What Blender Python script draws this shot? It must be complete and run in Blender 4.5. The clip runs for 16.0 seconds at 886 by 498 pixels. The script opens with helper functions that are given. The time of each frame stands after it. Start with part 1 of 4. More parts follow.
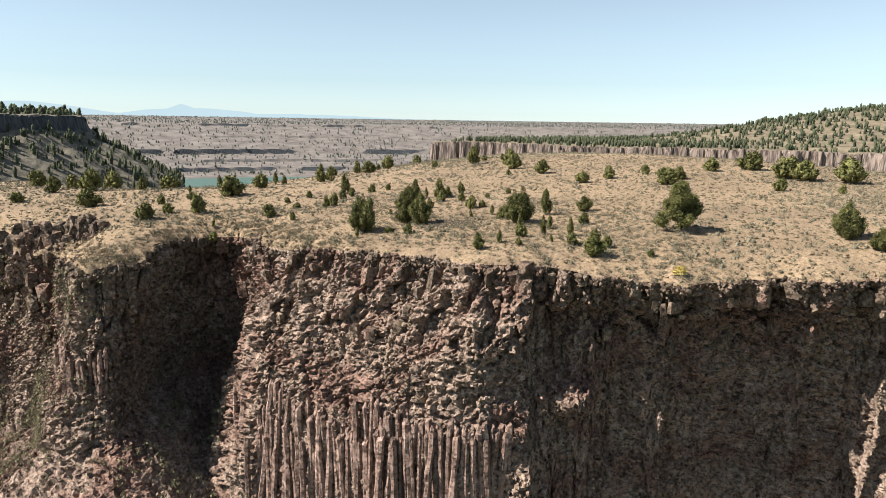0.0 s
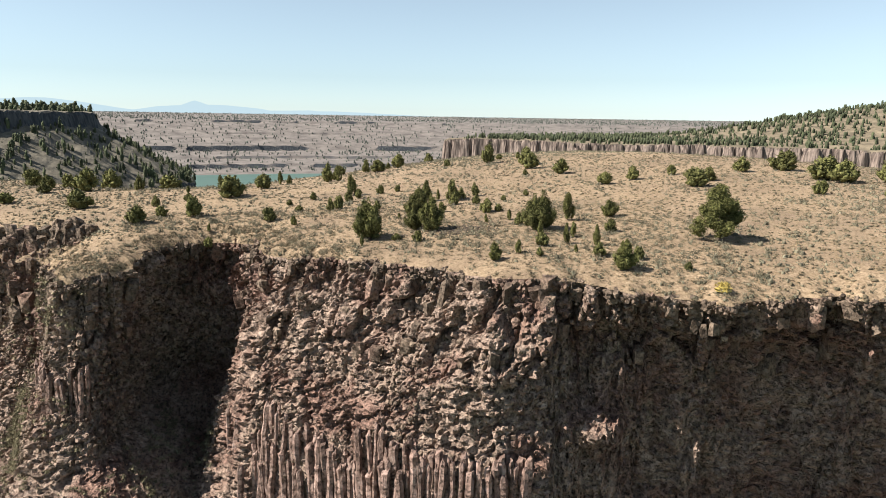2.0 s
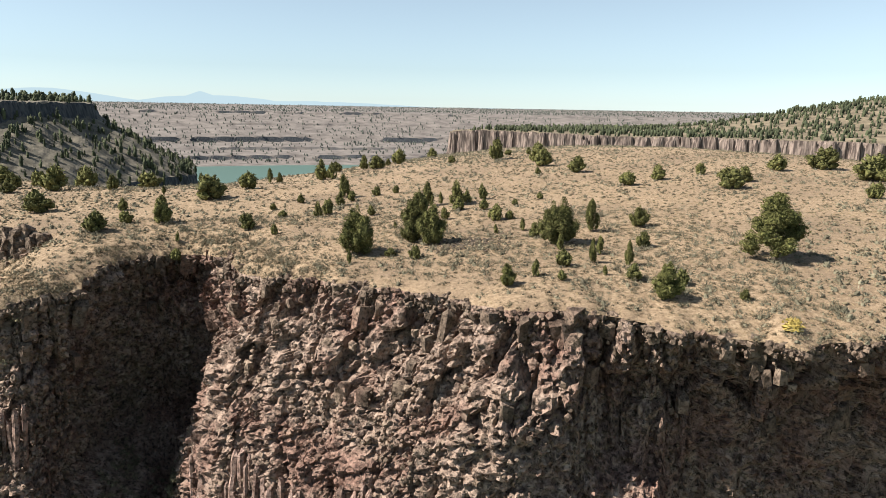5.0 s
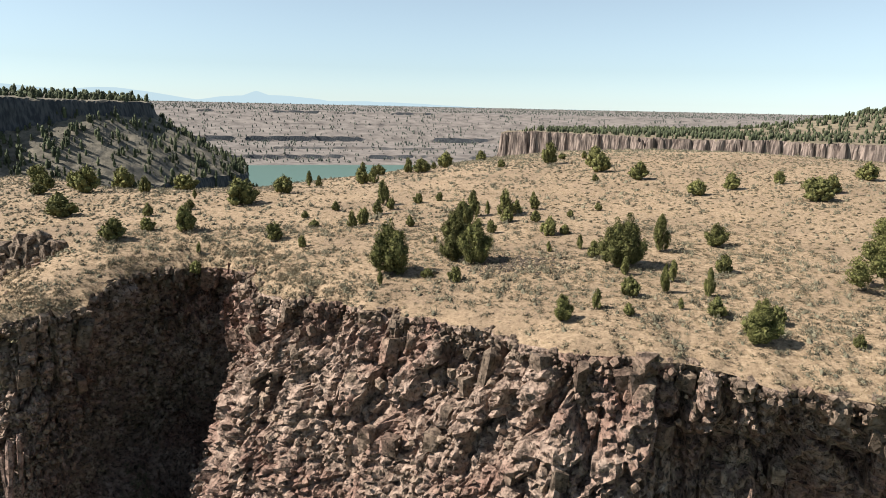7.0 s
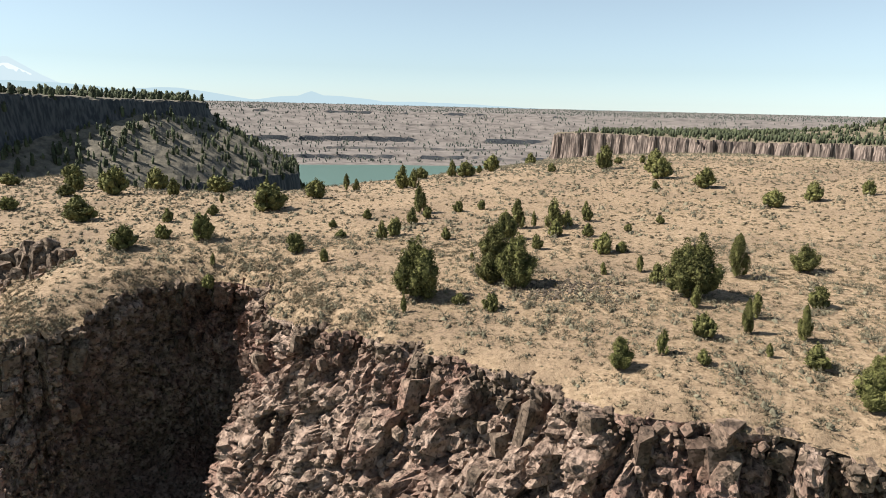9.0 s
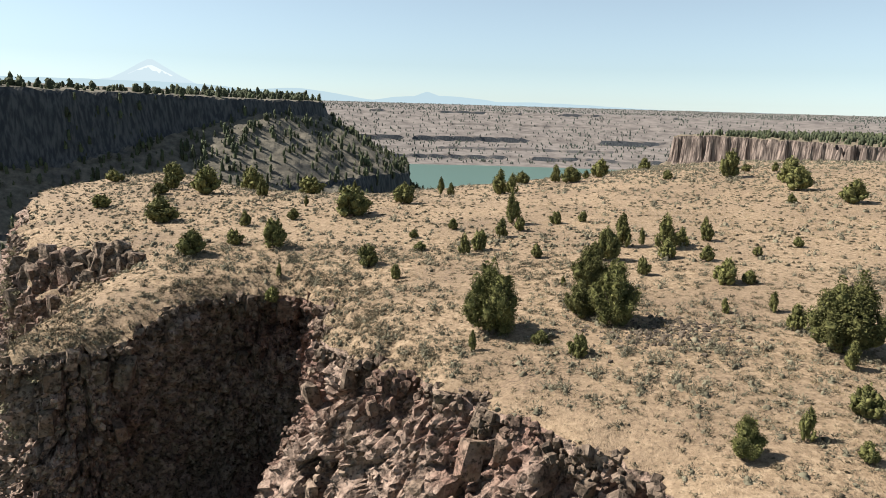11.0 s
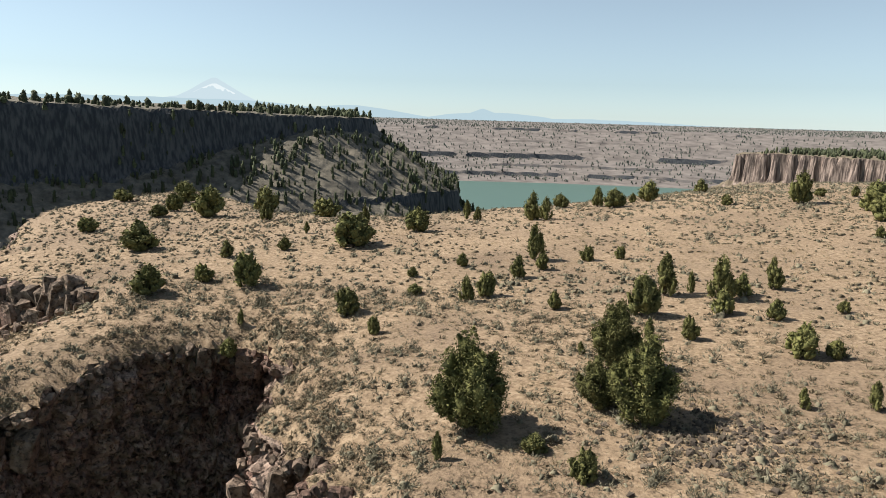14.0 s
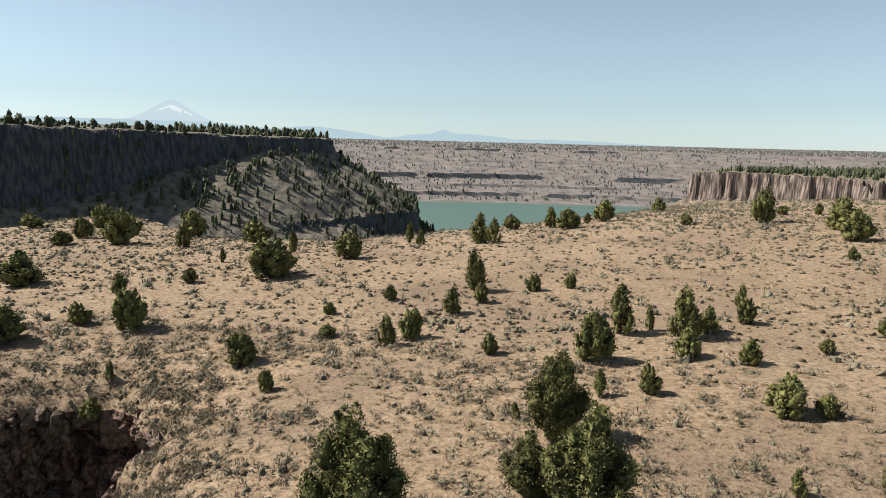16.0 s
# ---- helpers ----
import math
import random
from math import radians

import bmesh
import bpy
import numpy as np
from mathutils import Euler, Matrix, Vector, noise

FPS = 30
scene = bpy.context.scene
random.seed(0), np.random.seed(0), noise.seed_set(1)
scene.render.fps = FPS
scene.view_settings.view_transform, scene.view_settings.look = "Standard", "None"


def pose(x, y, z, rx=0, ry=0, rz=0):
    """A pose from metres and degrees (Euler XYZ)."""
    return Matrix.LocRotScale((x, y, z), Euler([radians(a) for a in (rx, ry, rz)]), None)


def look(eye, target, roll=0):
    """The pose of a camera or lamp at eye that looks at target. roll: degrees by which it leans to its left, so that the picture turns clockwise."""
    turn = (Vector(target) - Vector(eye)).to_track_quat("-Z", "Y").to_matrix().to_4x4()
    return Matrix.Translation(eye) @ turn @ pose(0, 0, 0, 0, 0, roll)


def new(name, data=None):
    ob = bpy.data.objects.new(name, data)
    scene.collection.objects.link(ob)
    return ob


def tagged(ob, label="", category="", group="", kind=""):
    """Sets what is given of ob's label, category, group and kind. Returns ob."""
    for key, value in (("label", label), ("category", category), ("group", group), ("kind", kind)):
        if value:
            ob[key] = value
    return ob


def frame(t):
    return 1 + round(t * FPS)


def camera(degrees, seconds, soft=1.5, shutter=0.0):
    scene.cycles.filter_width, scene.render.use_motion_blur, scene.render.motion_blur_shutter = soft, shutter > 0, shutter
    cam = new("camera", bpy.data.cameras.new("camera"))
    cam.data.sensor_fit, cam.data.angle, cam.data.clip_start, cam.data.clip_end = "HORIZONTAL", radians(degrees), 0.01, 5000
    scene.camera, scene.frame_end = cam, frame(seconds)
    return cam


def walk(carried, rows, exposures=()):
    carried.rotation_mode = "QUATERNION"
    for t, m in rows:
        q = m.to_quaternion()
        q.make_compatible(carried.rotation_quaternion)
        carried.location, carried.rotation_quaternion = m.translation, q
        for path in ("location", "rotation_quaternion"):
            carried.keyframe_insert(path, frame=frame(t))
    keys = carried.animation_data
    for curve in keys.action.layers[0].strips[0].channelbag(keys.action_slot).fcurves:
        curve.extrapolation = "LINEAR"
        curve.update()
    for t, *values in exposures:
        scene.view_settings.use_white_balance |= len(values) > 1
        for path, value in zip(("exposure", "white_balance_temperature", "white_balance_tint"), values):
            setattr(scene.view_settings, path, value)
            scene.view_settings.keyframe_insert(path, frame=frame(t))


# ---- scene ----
cam = camera(65.1, 16.0, soft=0.8)
METRES, EYE, TILT, LEAN, TURN = 80.0, 17.0, -10.4, -0.8, 0.0
ROWS = [
    (0.0, 0.0, 0.0, 0.0, -0.0, 0.0, 0.0),
    (0.5, -0.0001, 0.0274, 0.0052, 0.57, -0.01, -0.14),
    (1.0, -0.0006, 0.0548, 0.0103, 0.16, -0.04, -0.02),
    (1.5, -0.0003, 0.0831, 0.0155, 0.65, -0.05, -0.14),
    (2.0, -0.0014, 0.1106, 0.0209, 0.99, -0.26, -0.23),
    (2.5, -0.0003, 0.1399, 0.0263, 2.65, -0.47, -0.63),
    (3.0, 0.0004, 0.1686, 0.0315, 2.99, -0.77, -0.73),
    (3.5, 0.0011, 0.1982, 0.0378, 2.17, -0.92, -0.55),
    (4.0, 0.0006, 0.2279, 0.0448, 1.47, -0.96, -0.4),
    (6.5, 0.0002, 0.3851, 0.0764, 1.51, -1.02, -0.47),
    (7.0, 0.0021, 0.4178, 0.0816, 5.54, -1.01, -1.42),
    (7.5, 0.0014, 0.4491, 0.0873, 7.11, -1.05, -1.78),
    (8.0, 0.0053, 0.4822, 0.092, 9.43, -1.09, -2.29),
    (8.5, 0.0051, 0.5129, 0.0974, 9.38, -1.08, -2.3),
    (11.0, 0.0086, 0.671, 0.1242, 18.79, -1.57, -4.26),
    (11.5, 0.009, 0.7022, 0.1296, 21.66, -1.75, -4.83),
    (12.0, 0.0093, 0.7323, 0.1351, 21.14, -1.74, -4.68),
    (12.5, 0.0089, 0.7626, 0.1401, 22.82, -1.86, -5.03),
    (13.0, 0.0095, 0.7936, 0.146, 23.94, -1.36, -5.22),
    (13.5, 0.0095, 0.8254, 0.1509, 24.45, -0.82, -5.3),
    (14.0, 0.0081, 0.8567, 0.1563, 23.28, -0.59, -5.04),
    (14.5, 0.0078, 0.8887, 0.161, 22.08, -0.24, -4.72),
    (15.0, 0.0051, 0.9204, 0.1653, 20.68, -0.16, -4.4),
    (15.5, 0.0019, 0.952, 0.1679, 20.39, -0.16, -4.33),
    (16.0, 0.0007, 0.9841, 0.1706, 20.24, 1.34, -4.26),
]
walk(cam, [(t, pose(0, 0, EYE, TILT, LEAN, TURN) @ pose(METRES * x, METRES * y, METRES * z, 90 + pitch, roll, yaw)) for t, x, y, z, yaw, pitch, roll in ROWS], exposures=((0.0, 1.23), (8.0, 1.17), (12.5, 1.08), (16.0, 0.92)))


# ---- light ----
SUN_EL, SUN_AZ = 46.0, 257.0          # degrees; azimuth clockwise from +y, the side the light comes from
world = bpy.data.worlds.new("world")
scene.world = world
world.use_nodes = True
wn = world.node_tree
bg = wn.nodes["Background"]
sky = wn.nodes.new("ShaderNodeTexSky")
sky.sky_type = "NISHITA"
sky.sun_disc = False
sky.sun_elevation = radians(SUN_EL)
sky.sun_rotation = radians(SUN_AZ)
sky.altitude = 800
sky.dust_density = 0.22
sky.air_density = 1.0
sky.ozone_density = 2.0
pale = wn.nodes.new("ShaderNodeHueSaturation")        # thin summer haze
pale.inputs["Saturation"].default_value = 0.44
tint = wn.nodes.new("ShaderNodeMix")
tint.data_type, tint.blend_type = "RGBA", "MULTIPLY"
tint.inputs[0].default_value = 1.0
tint.inputs[7].default_value = (0.825, 0.97, 1.045, 1)
wn.links.new(sky.outputs[0], pale.inputs["Color"])
wn.links.new(pale.outputs[0], tint.inputs[6])
wn.links.new(tint.outputs[2], bg.inputs[0])
bg.inputs[1].default_value = 0.0595
sun = new("sun", bpy.data.lights.new("sun", "SUN"))
sun.data.energy = 5.0
sun.data.angle = radians(0.53)
sun.data.color = (1.0, 0.93, 0.83)
sdir = Vector((math.sin(radians(SUN_AZ)) * math.cos(radians(SUN_EL)), math.cos(radians(SUN_AZ)) * math.cos(radians(SUN_EL)), math.sin(radians(SUN_EL))))
sun.matrix_world = look(sdir * 300, (0, 0, 0))


# ---- numeric tools ----
def hash3(ix, iy, iz, seed=0):
    h = (ix.astype(np.int64) * 374761393 + iy.astype(np.int64) * 668265263 + iz.astype(np.int64) * 2147483647 + seed * 144665) & 0xFFFFFFFF
    h = ((h ^ (h >> 13)) * 1274126177) & 0xFFFFFFFF
    h = ((h ^ (h >> 16)) * 2246822519) & 0xFFFFFFFF
    return ((h ^ (h >> 15)) & 0xFFFFFF) / float(0xFFFFFF)


def vnoise(x, y, z, seed=0):
    """Value noise, -1 to 1."""
    x, y, z = np.broadcast_arrays(x, y, z)
    ix, iy, iz = np.floor(x), np.floor(y), np.floor(z)
    fx, fy, fz = x - ix, y - iy, z - iz
    fx, fy, fz = (f * f * (3 - 2 * f) for f in (fx, fy, fz))
    out = 0
    for dx in (0, 1):
        for dy in (0, 1):
            for dz in (0, 1):
                w = (fx if dx else 1 - fx) * (fy if dy else 1 - fy) * (fz if dz else 1 - fz)
                out = out + w * hash3(ix + dx, iy + dy, iz + dz, seed)
    return out * 2 - 1


def fbm(x, y, z=0.0, octaves=4, seed=0):
    out, amp, tot = 0, 1.0, 0
    for o in range(octaves):
        out = out + amp * vnoise(x * 2 ** o + 7.3 * o, y * 2 ** o + 3.1 * o, np.asarray(z) * 2.0 ** o + 5.7 * o, seed + o)
        tot += amp
        amp *= 0.5
    return out / tot


def cells(x, y, z, seed=0):
    """Cellular noise: nearest distance, second distance, a random number of the cell."""
    x, y, z = np.broadcast_arrays(x, y, z)
    ix, iy, iz = np.floor(x), np.floor(y), np.floor(z)
    f1 = np.full(x.shape, 9.0)
    f2 = np.full(x.shape, 9.0)
    rid = np.zeros(x.shape)
    for dx in (-1, 0, 1):
        for dy in (-1, 0, 1):
            for dz in (-1, 0, 1):
                cx, cy, cz = ix + dx, iy + dy, iz + dz
                px = cx + hash3(cx, cy, cz, seed + 1)
                py = cy + hash3(cx, cy, cz, seed + 2)
                pz = cz + hash3(cx, cy, cz, seed + 3)
                d = np.sqrt((px - x) ** 2 + (py - y) ** 2 + (pz - z) ** 2)
                near = d < f1
                f2 = np.where(near, f1, np.minimum(f2, d))
                rid = np.where(near, hash3(cx, cy, cz, seed + 4), rid)
                f1 = np.where(near, d, f1)
    return f1, f2, rid


def mesh_of(name, verts, faces, material, smooth=False):
    """A mesh from arrays: verts (n, 3), faces (m, 3 or 4)."""
    verts, faces = np.asarray(verts, np.float32), np.asarray(faces, np.int32)
    k = faces.shape[1]
    me = bpy.data.meshes.new(name)
    me.vertices.add(len(verts))
    me.vertices.foreach_set("co", verts.ravel())
    me.loops.add(faces.size)
    me.loops.foreach_set("vertex_index", faces.ravel())
    me.polygons.add(len(faces))
    me.polygons.foreach_set("loop_start", np.arange(0, faces.size, k, dtype=np.int32))
    me.polygons.foreach_set("use_smooth", np.full(len(faces), smooth))
    me.update(calc_edges=True)
    me.materials.append(material)
    return me


def grid_faces(rows, cols):
    a = np.arange(rows * cols).reshape(rows, cols)
    return np.stack([a[:-1, :-1], a[:-1, 1:], a[1:, 1:], a[1:, :-1]], -1).reshape(-1, 4)


def scatter(base_v, base_f, places, scales, turns, squash=None):
    """Arrays of many turned and scaled copies of one small mesh."""
    n, k = len(places), len(base_v)
    c, s = np.cos(turns)[:, None], np.sin(turns)[:, None]
    sc = np.asarray(scales)[:, None]
    sz = sc if squash is None else sc * np.asarray(squash)[:, None]
    x, y, z = base_v[:, 0][None], base_v[:, 1][None], base_v[:, 2][None]
    v = np.stack([(x * c - y * s) * sc, (x * s + y * c) * sc, z * sz + 0 * x * sc], -1) + np.asarray(places)[:, None, :]
    f = base_f[None] + (np.arange(n) * k)[:, None, None]
    return v.reshape(-1, 3), f.reshape(-1, base_f.shape[1])


def smooth01(x, a, b):
    t = np.clip((x - a) / (b - a), 0, 1)
    return t * t * (3 - 2 * t)


# ---- materials ----
def material(name, stops, scale, rough=0.9, bump=0.3, bump_scale=None, detail=8.0, island=0.0, each=0.0, second=None, dist=0.2, fleck=None, facets=()):
    """Stops: (position, colour) over a noise of that scale (per metre); second: (stops, scale, low, high), patches of another
    colour; island and each: how far single pieces vary in brightness."""
    m = bpy.data.materials.new(name)
    m.use_nodes = True
    nt = m.node_tree
    N, L = nt.nodes, nt.links
    bsdf = N["Principled BSDF"]
    bsdf.inputs["Roughness"].default_value = rough
    bsdf.inputs["Specular IOR Level"].default_value = 0.25
    geo = N.new("ShaderNodeNewGeometry")

    def noise_node(sc, det=detail):
        n = N.new("ShaderNodeTexNoise")
        n.inputs["Scale"].default_value = sc
        n.inputs["Detail"].default_value = det
        n.inputs["Roughness"].default_value = 0.62
        L.new(geo.outputs["Position"], n.inputs["Vector"])
        return n

    def ramp(src, pts):
        r = N.new("ShaderNodeValToRGB")
        el = r.color_ramp.elements
        while len(el) < len(pts):
            el.new(0.5)
        for e, (p, c) in zip(el, pts):
            e.position, e.color = p, (*c, 1)
        L.new(src, r.inputs[0])
        return r.outputs[0]

    n1 = noise_node(scale)
    col = ramp(n1.outputs["Fac"], stops)
    if second:
        pts, sc2, lo, hi = second
        n2, n3 = noise_node(sc2, 5.0), noise_node(scale * 1.7)
        mask = N.new("ShaderNodeMapRange")
        mask.inputs[1].default_value, mask.inputs[2].default_value = lo, hi
        L.new(n2.outputs["Fac"], mask.inputs[0])
        mix = N.new("ShaderNodeMix")
        mix.data_type = "RGBA"
        L.new(mask.outputs[0], mix.inputs[0])
        L.new(col, mix.inputs[6])
        L.new(ramp(n3.outputs["Fac"], pts), mix.inputs[7])
        col = mix.outputs[2]
    if fleck:                                       # litter and pebbles; on rock, stains and the painted shade of pits
        sc3, lo3, hi3, dark = fleck
        mask = N.new("ShaderNodeMapRange")
        mask.inputs[1].default_value, mask.inputs[2].default_value, mask.inputs[4].default_value = lo3, hi3, 0.75
        L.new(noise_node(sc3, 4.0).outputs["Fac"], mask.inputs[0])
        mix = N.new("ShaderNodeMix")
        mix.data_type = "RGBA"
        mix.inputs[7].default_value = (*dark, 1)
        L.new(mask.outputs[0], mix.inputs[0])
        L.new(col, mix.inputs[6])
        col = mix.outputs[2]
    for amount, src in ((island, geo.outputs["Random Per Island"]), (each, None)):
        if amount:
            if src is None:
                src = N.new("ShaderNodeObjectInfo").outputs["Random"]
            hsv = N.new("ShaderNodeHueSaturation")
            mr = N.new("ShaderNodeMapRange")
            mr.inputs[3].default_value, mr.inputs[4].default_value = 1 - amount, 1 + amount
            L.new(src, mr.inputs[0])
            L.new(mr.outputs[0], hsv.inputs["Value"])
            L.new(col, hsv.inputs["Color"])
            col = hsv.outputs[0]
    L.new(col, bsdf.inputs["Base Color"])
    last = None
    for sc, amount in facets:                       # broken faces: each cell leans its own way
        vor = N.new("ShaderNodeTexVoronoi")
        vor.inputs["Scale"].default_value = sc
        L.new(geo.outputs["Position"], vor.inputs["Vector"])
        arm, lean, dot = (N.new("ShaderNodeVectorMath") for _ in range(3))
        arm.operation, lean.operation, dot.operation = "SUBTRACT", "SUBTRACT", "DOT_PRODUCT"
        L.new(geo.outputs["Position"], arm.inputs[0])
        L.new(vor.outputs["Position"], arm.inputs[1])
        L.new(vor.outputs["Color"], lean.inputs[0])
        lean.inputs[1].default_value = (0.5, 0.5, 0.5)
        L.new(arm.outputs[0], dot.inputs[0])
        L.new(lean.outputs[0], dot.inputs[1])
        fb = N.new("ShaderNodeBump")
        fb.inputs["Strength"].default_value = 1.0
        fb.inputs["Distance"].default_value = amount
        L.new(dot.outputs["Value"], fb.inputs["Height"])
        if last:
            L.new(last, fb.inputs["Normal"])
        last = fb.outputs[0]
        L.new(last, bsdf.inputs["Normal"])
    if bump:
        nb = noise_node(bump_scale or scale * 4)
        b = N.new("ShaderNodeBump")
        b.inputs["Strength"].default_value = bump
        b.inputs["Distance"].default_value = dist
        L.new(nb.outputs["Fac"], b.inputs["Height"])
        if last:
            L.new(last, b.inputs["Normal"])
        L.new(b.outputs[0], bsdf.inputs["Normal"])
    return m


M_SOIL = material("dry_grass_soil", [(0.28, (0.123, 0.0853, 0.0525)), (0.42, (0.213, 0.151, 0.096)), (0.56, (0.293, 0.216, 0.141)), (0.72, (0.366, 0.281, 0.19))], 2.4,
                  bump=0.9, bump_scale=7.0, second=([(0.32, (0.102, 0.0719, 0.0492)), (0.5, (0.192, 0.138, 0.0919)), (0.7, (0.272, 0.199, 0.134))], 0.07, 0.46, 0.66), fleck=(4.2, 0.56, 0.64, (0.0851, 0.0618, 0.0394)))
M_ROCK = material("basalt", [(0.3, (0.0861, 0.0632, 0.0513)), (0.42, (0.21, 0.149, 0.116)), (0.54, (0.353, 0.259, 0.205)), (0.7, (0.396, 0.307, 0.253))], 1.3,
                  bump=1.0, bump_scale=3.4, second=([(0.3, (0.0861, 0.0497, 0.0399)), (0.57, (0.272, 0.167, 0.131)), (0.75, (0.42, 0.284, 0.227))], 0.10, 0.48, 0.60), dist=0.35,
                  fleck=(2.3, 0.545, 0.60, (0.0324, 0.0243, 0.0203)), facets=((0.75, 1.3), (1.9, 1.2)))
M_STONE = material("loose_basalt", [(0.3, (0.0454, 0.0339, 0.0258)), (0.44, (0.112, 0.0813, 0.0605)), (0.57, (0.195, 0.145, 0.109)), (0.74, (0.245, 0.192, 0.15))], 1.6,
                   bump=0.9, bump_scale=4.0, island=0.3, each=0.3, dist=0.2,
                   second=([(0.3, (0.0629, 0.0372, 0.0289)), (0.57, (0.188, 0.119, 0.0915)), (0.75, (0.3, 0.21, 0.161))], 0.10, 0.50, 0.62), fleck=(2.9, 0.55, 0.61, (0.0244, 0.0182, 0.0141)), facets=((2.2, 1.1),))
M_COLUMN = material("column_basalt", [(0.3, (0.0806, 0.0529, 0.0431)), (0.46, (0.224, 0.148, 0.12)), (0.58, (0.304, 0.211, 0.178)), (0.74, (0.345, 0.265, 0.227))], 1.0, bump=0.9, bump_scale=3.2, each=0.3, dist=0.35,
                    fleck=(2.2, 0.54, 0.6, (0.0313, 0.0222, 0.0189)), facets=((1.4, 0.9),))
M_GRASS = material("dry_grass", [(0.3, (0.182, 0.137, 0.0722)), (0.6, (0.274, 0.213, 0.122))], 0.3, bump=0, island=0.3)


def land_material(name, stops, scale, rock_dark, rock_light, bump=0.6):
    """Dry slopes; bare basalt where the ground is steep."""
    m = material(name, stops, scale, bump=bump, bump_scale=scale * 4, dist=0.1 / scale)
    N, L = m.node_tree.nodes, m.node_tree.links
    bsdf = N["Principled BSDF"]
    soil = bsdf.inputs["Base Color"].links[0].from_socket
    geo = N.new("ShaderNodeNewGeometry")
    sep = N.new("ShaderNodeSeparateXYZ")
    L.new(geo.outputs["True Normal"], sep.inputs[0])
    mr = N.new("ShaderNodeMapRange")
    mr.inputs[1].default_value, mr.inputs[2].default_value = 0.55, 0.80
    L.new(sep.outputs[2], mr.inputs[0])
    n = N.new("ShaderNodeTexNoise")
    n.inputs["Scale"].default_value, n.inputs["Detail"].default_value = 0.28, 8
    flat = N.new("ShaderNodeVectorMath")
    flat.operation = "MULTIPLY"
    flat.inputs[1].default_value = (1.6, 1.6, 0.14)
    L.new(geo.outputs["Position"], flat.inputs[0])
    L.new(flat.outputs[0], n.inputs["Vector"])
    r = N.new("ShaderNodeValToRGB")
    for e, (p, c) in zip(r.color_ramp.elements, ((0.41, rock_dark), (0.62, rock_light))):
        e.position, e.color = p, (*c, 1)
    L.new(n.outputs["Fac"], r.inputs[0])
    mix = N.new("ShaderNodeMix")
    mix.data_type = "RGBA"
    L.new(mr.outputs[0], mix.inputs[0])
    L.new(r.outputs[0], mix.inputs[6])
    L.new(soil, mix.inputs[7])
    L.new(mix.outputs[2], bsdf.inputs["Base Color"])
    return m


# the steep rock's blue-grey holds the mesa wall's bluish shade in its colour
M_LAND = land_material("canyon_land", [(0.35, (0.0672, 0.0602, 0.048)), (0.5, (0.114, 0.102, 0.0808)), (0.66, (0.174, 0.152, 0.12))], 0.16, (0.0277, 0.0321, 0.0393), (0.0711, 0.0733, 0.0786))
M_RED = land_material("red_mesa_land", [(0.35, (0.0907, 0.0753, 0.0535)), (0.5, (0.143, 0.116, 0.0806)), (0.66, (0.195, 0.16, 0.111))], 0.09, (0.0658, 0.0502, 0.0445), (0.255, 0.199, 0.171))
# haze greys these slopes and shade darkens the ledges, both within the colours
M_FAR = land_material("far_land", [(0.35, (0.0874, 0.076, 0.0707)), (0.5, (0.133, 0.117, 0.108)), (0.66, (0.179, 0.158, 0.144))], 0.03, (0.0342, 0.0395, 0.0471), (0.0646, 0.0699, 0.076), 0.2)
M_JUNIPER = material("juniper_foliage", [(0.32, (0.042, 0.0456, 0.0143)), (0.48, (0.0924, 0.0937, 0.0311)), (0.66, (0.168, 0.162, 0.0605))], 3.0, bump=0, island=0.22, each=0.2)
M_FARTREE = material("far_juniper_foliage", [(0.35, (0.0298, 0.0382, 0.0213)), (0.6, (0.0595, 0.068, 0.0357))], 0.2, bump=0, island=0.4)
# air haze painted into the farthest trees: foliage paler and bluer
M_FARTHEST = material("far_hazed_foliage", [(0.35, (0.0553, 0.0663, 0.0578)), (0.6, (0.085, 0.0978, 0.0808))], 0.05, bump=0, island=0.35)
M_BARK = material("juniper_bark", [(0.35, (0.085, 0.0595, 0.0425)), (0.65, (0.204, 0.162, 0.128))], 6.0, bump=0.4)
M_SAGE = material("sagebrush_leaves", [(0.3, (0.088, 0.08, 0.055)), (0.5, (0.138, 0.125, 0.086)), (0.7, (0.205, 0.186, 0.13))], 0.5, bump=0, island=0.35)
M_WATER = bpy.data.materials.new("lake_water")
M_WATER.use_nodes = True
wb = M_WATER.node_tree.nodes["Principled BSDF"]
wb.inputs["Roughness"].default_value = 0.35
wb.inputs["Specular IOR Level"].default_value = 0.2
wg = M_WATER.node_tree.nodes.new("ShaderNodeNewGeometry")
wx = M_WATER.node_tree.nodes.new("ShaderNodeSeparateXYZ")
wm = M_WATER.node_tree.nodes.new("ShaderNodeMapRange")         # algae-green in the side canyon, blue-green in the main one
wm.inputs[1].default_value, wm.inputs[2].default_value = 450, 800
wc = M_WATER.node_tree.nodes.new("ShaderNodeMix")
wc.data_type = "RGBA"
wc.inputs[6].default_value = (0.046, 0.098, 0.015, 1)
wc.inputs[7].default_value = (0.058, 0.103, 0.077, 1)
for p, q in ((wg.outputs["Position"], wx.inputs[0]), (wx.outputs[1], wm.inputs[0]), (wm.outputs[0], wc.inputs[0]), (wc.outputs[2], wb.inputs["Base Color"])):
    M_WATER.node_tree.links.new(p, q)


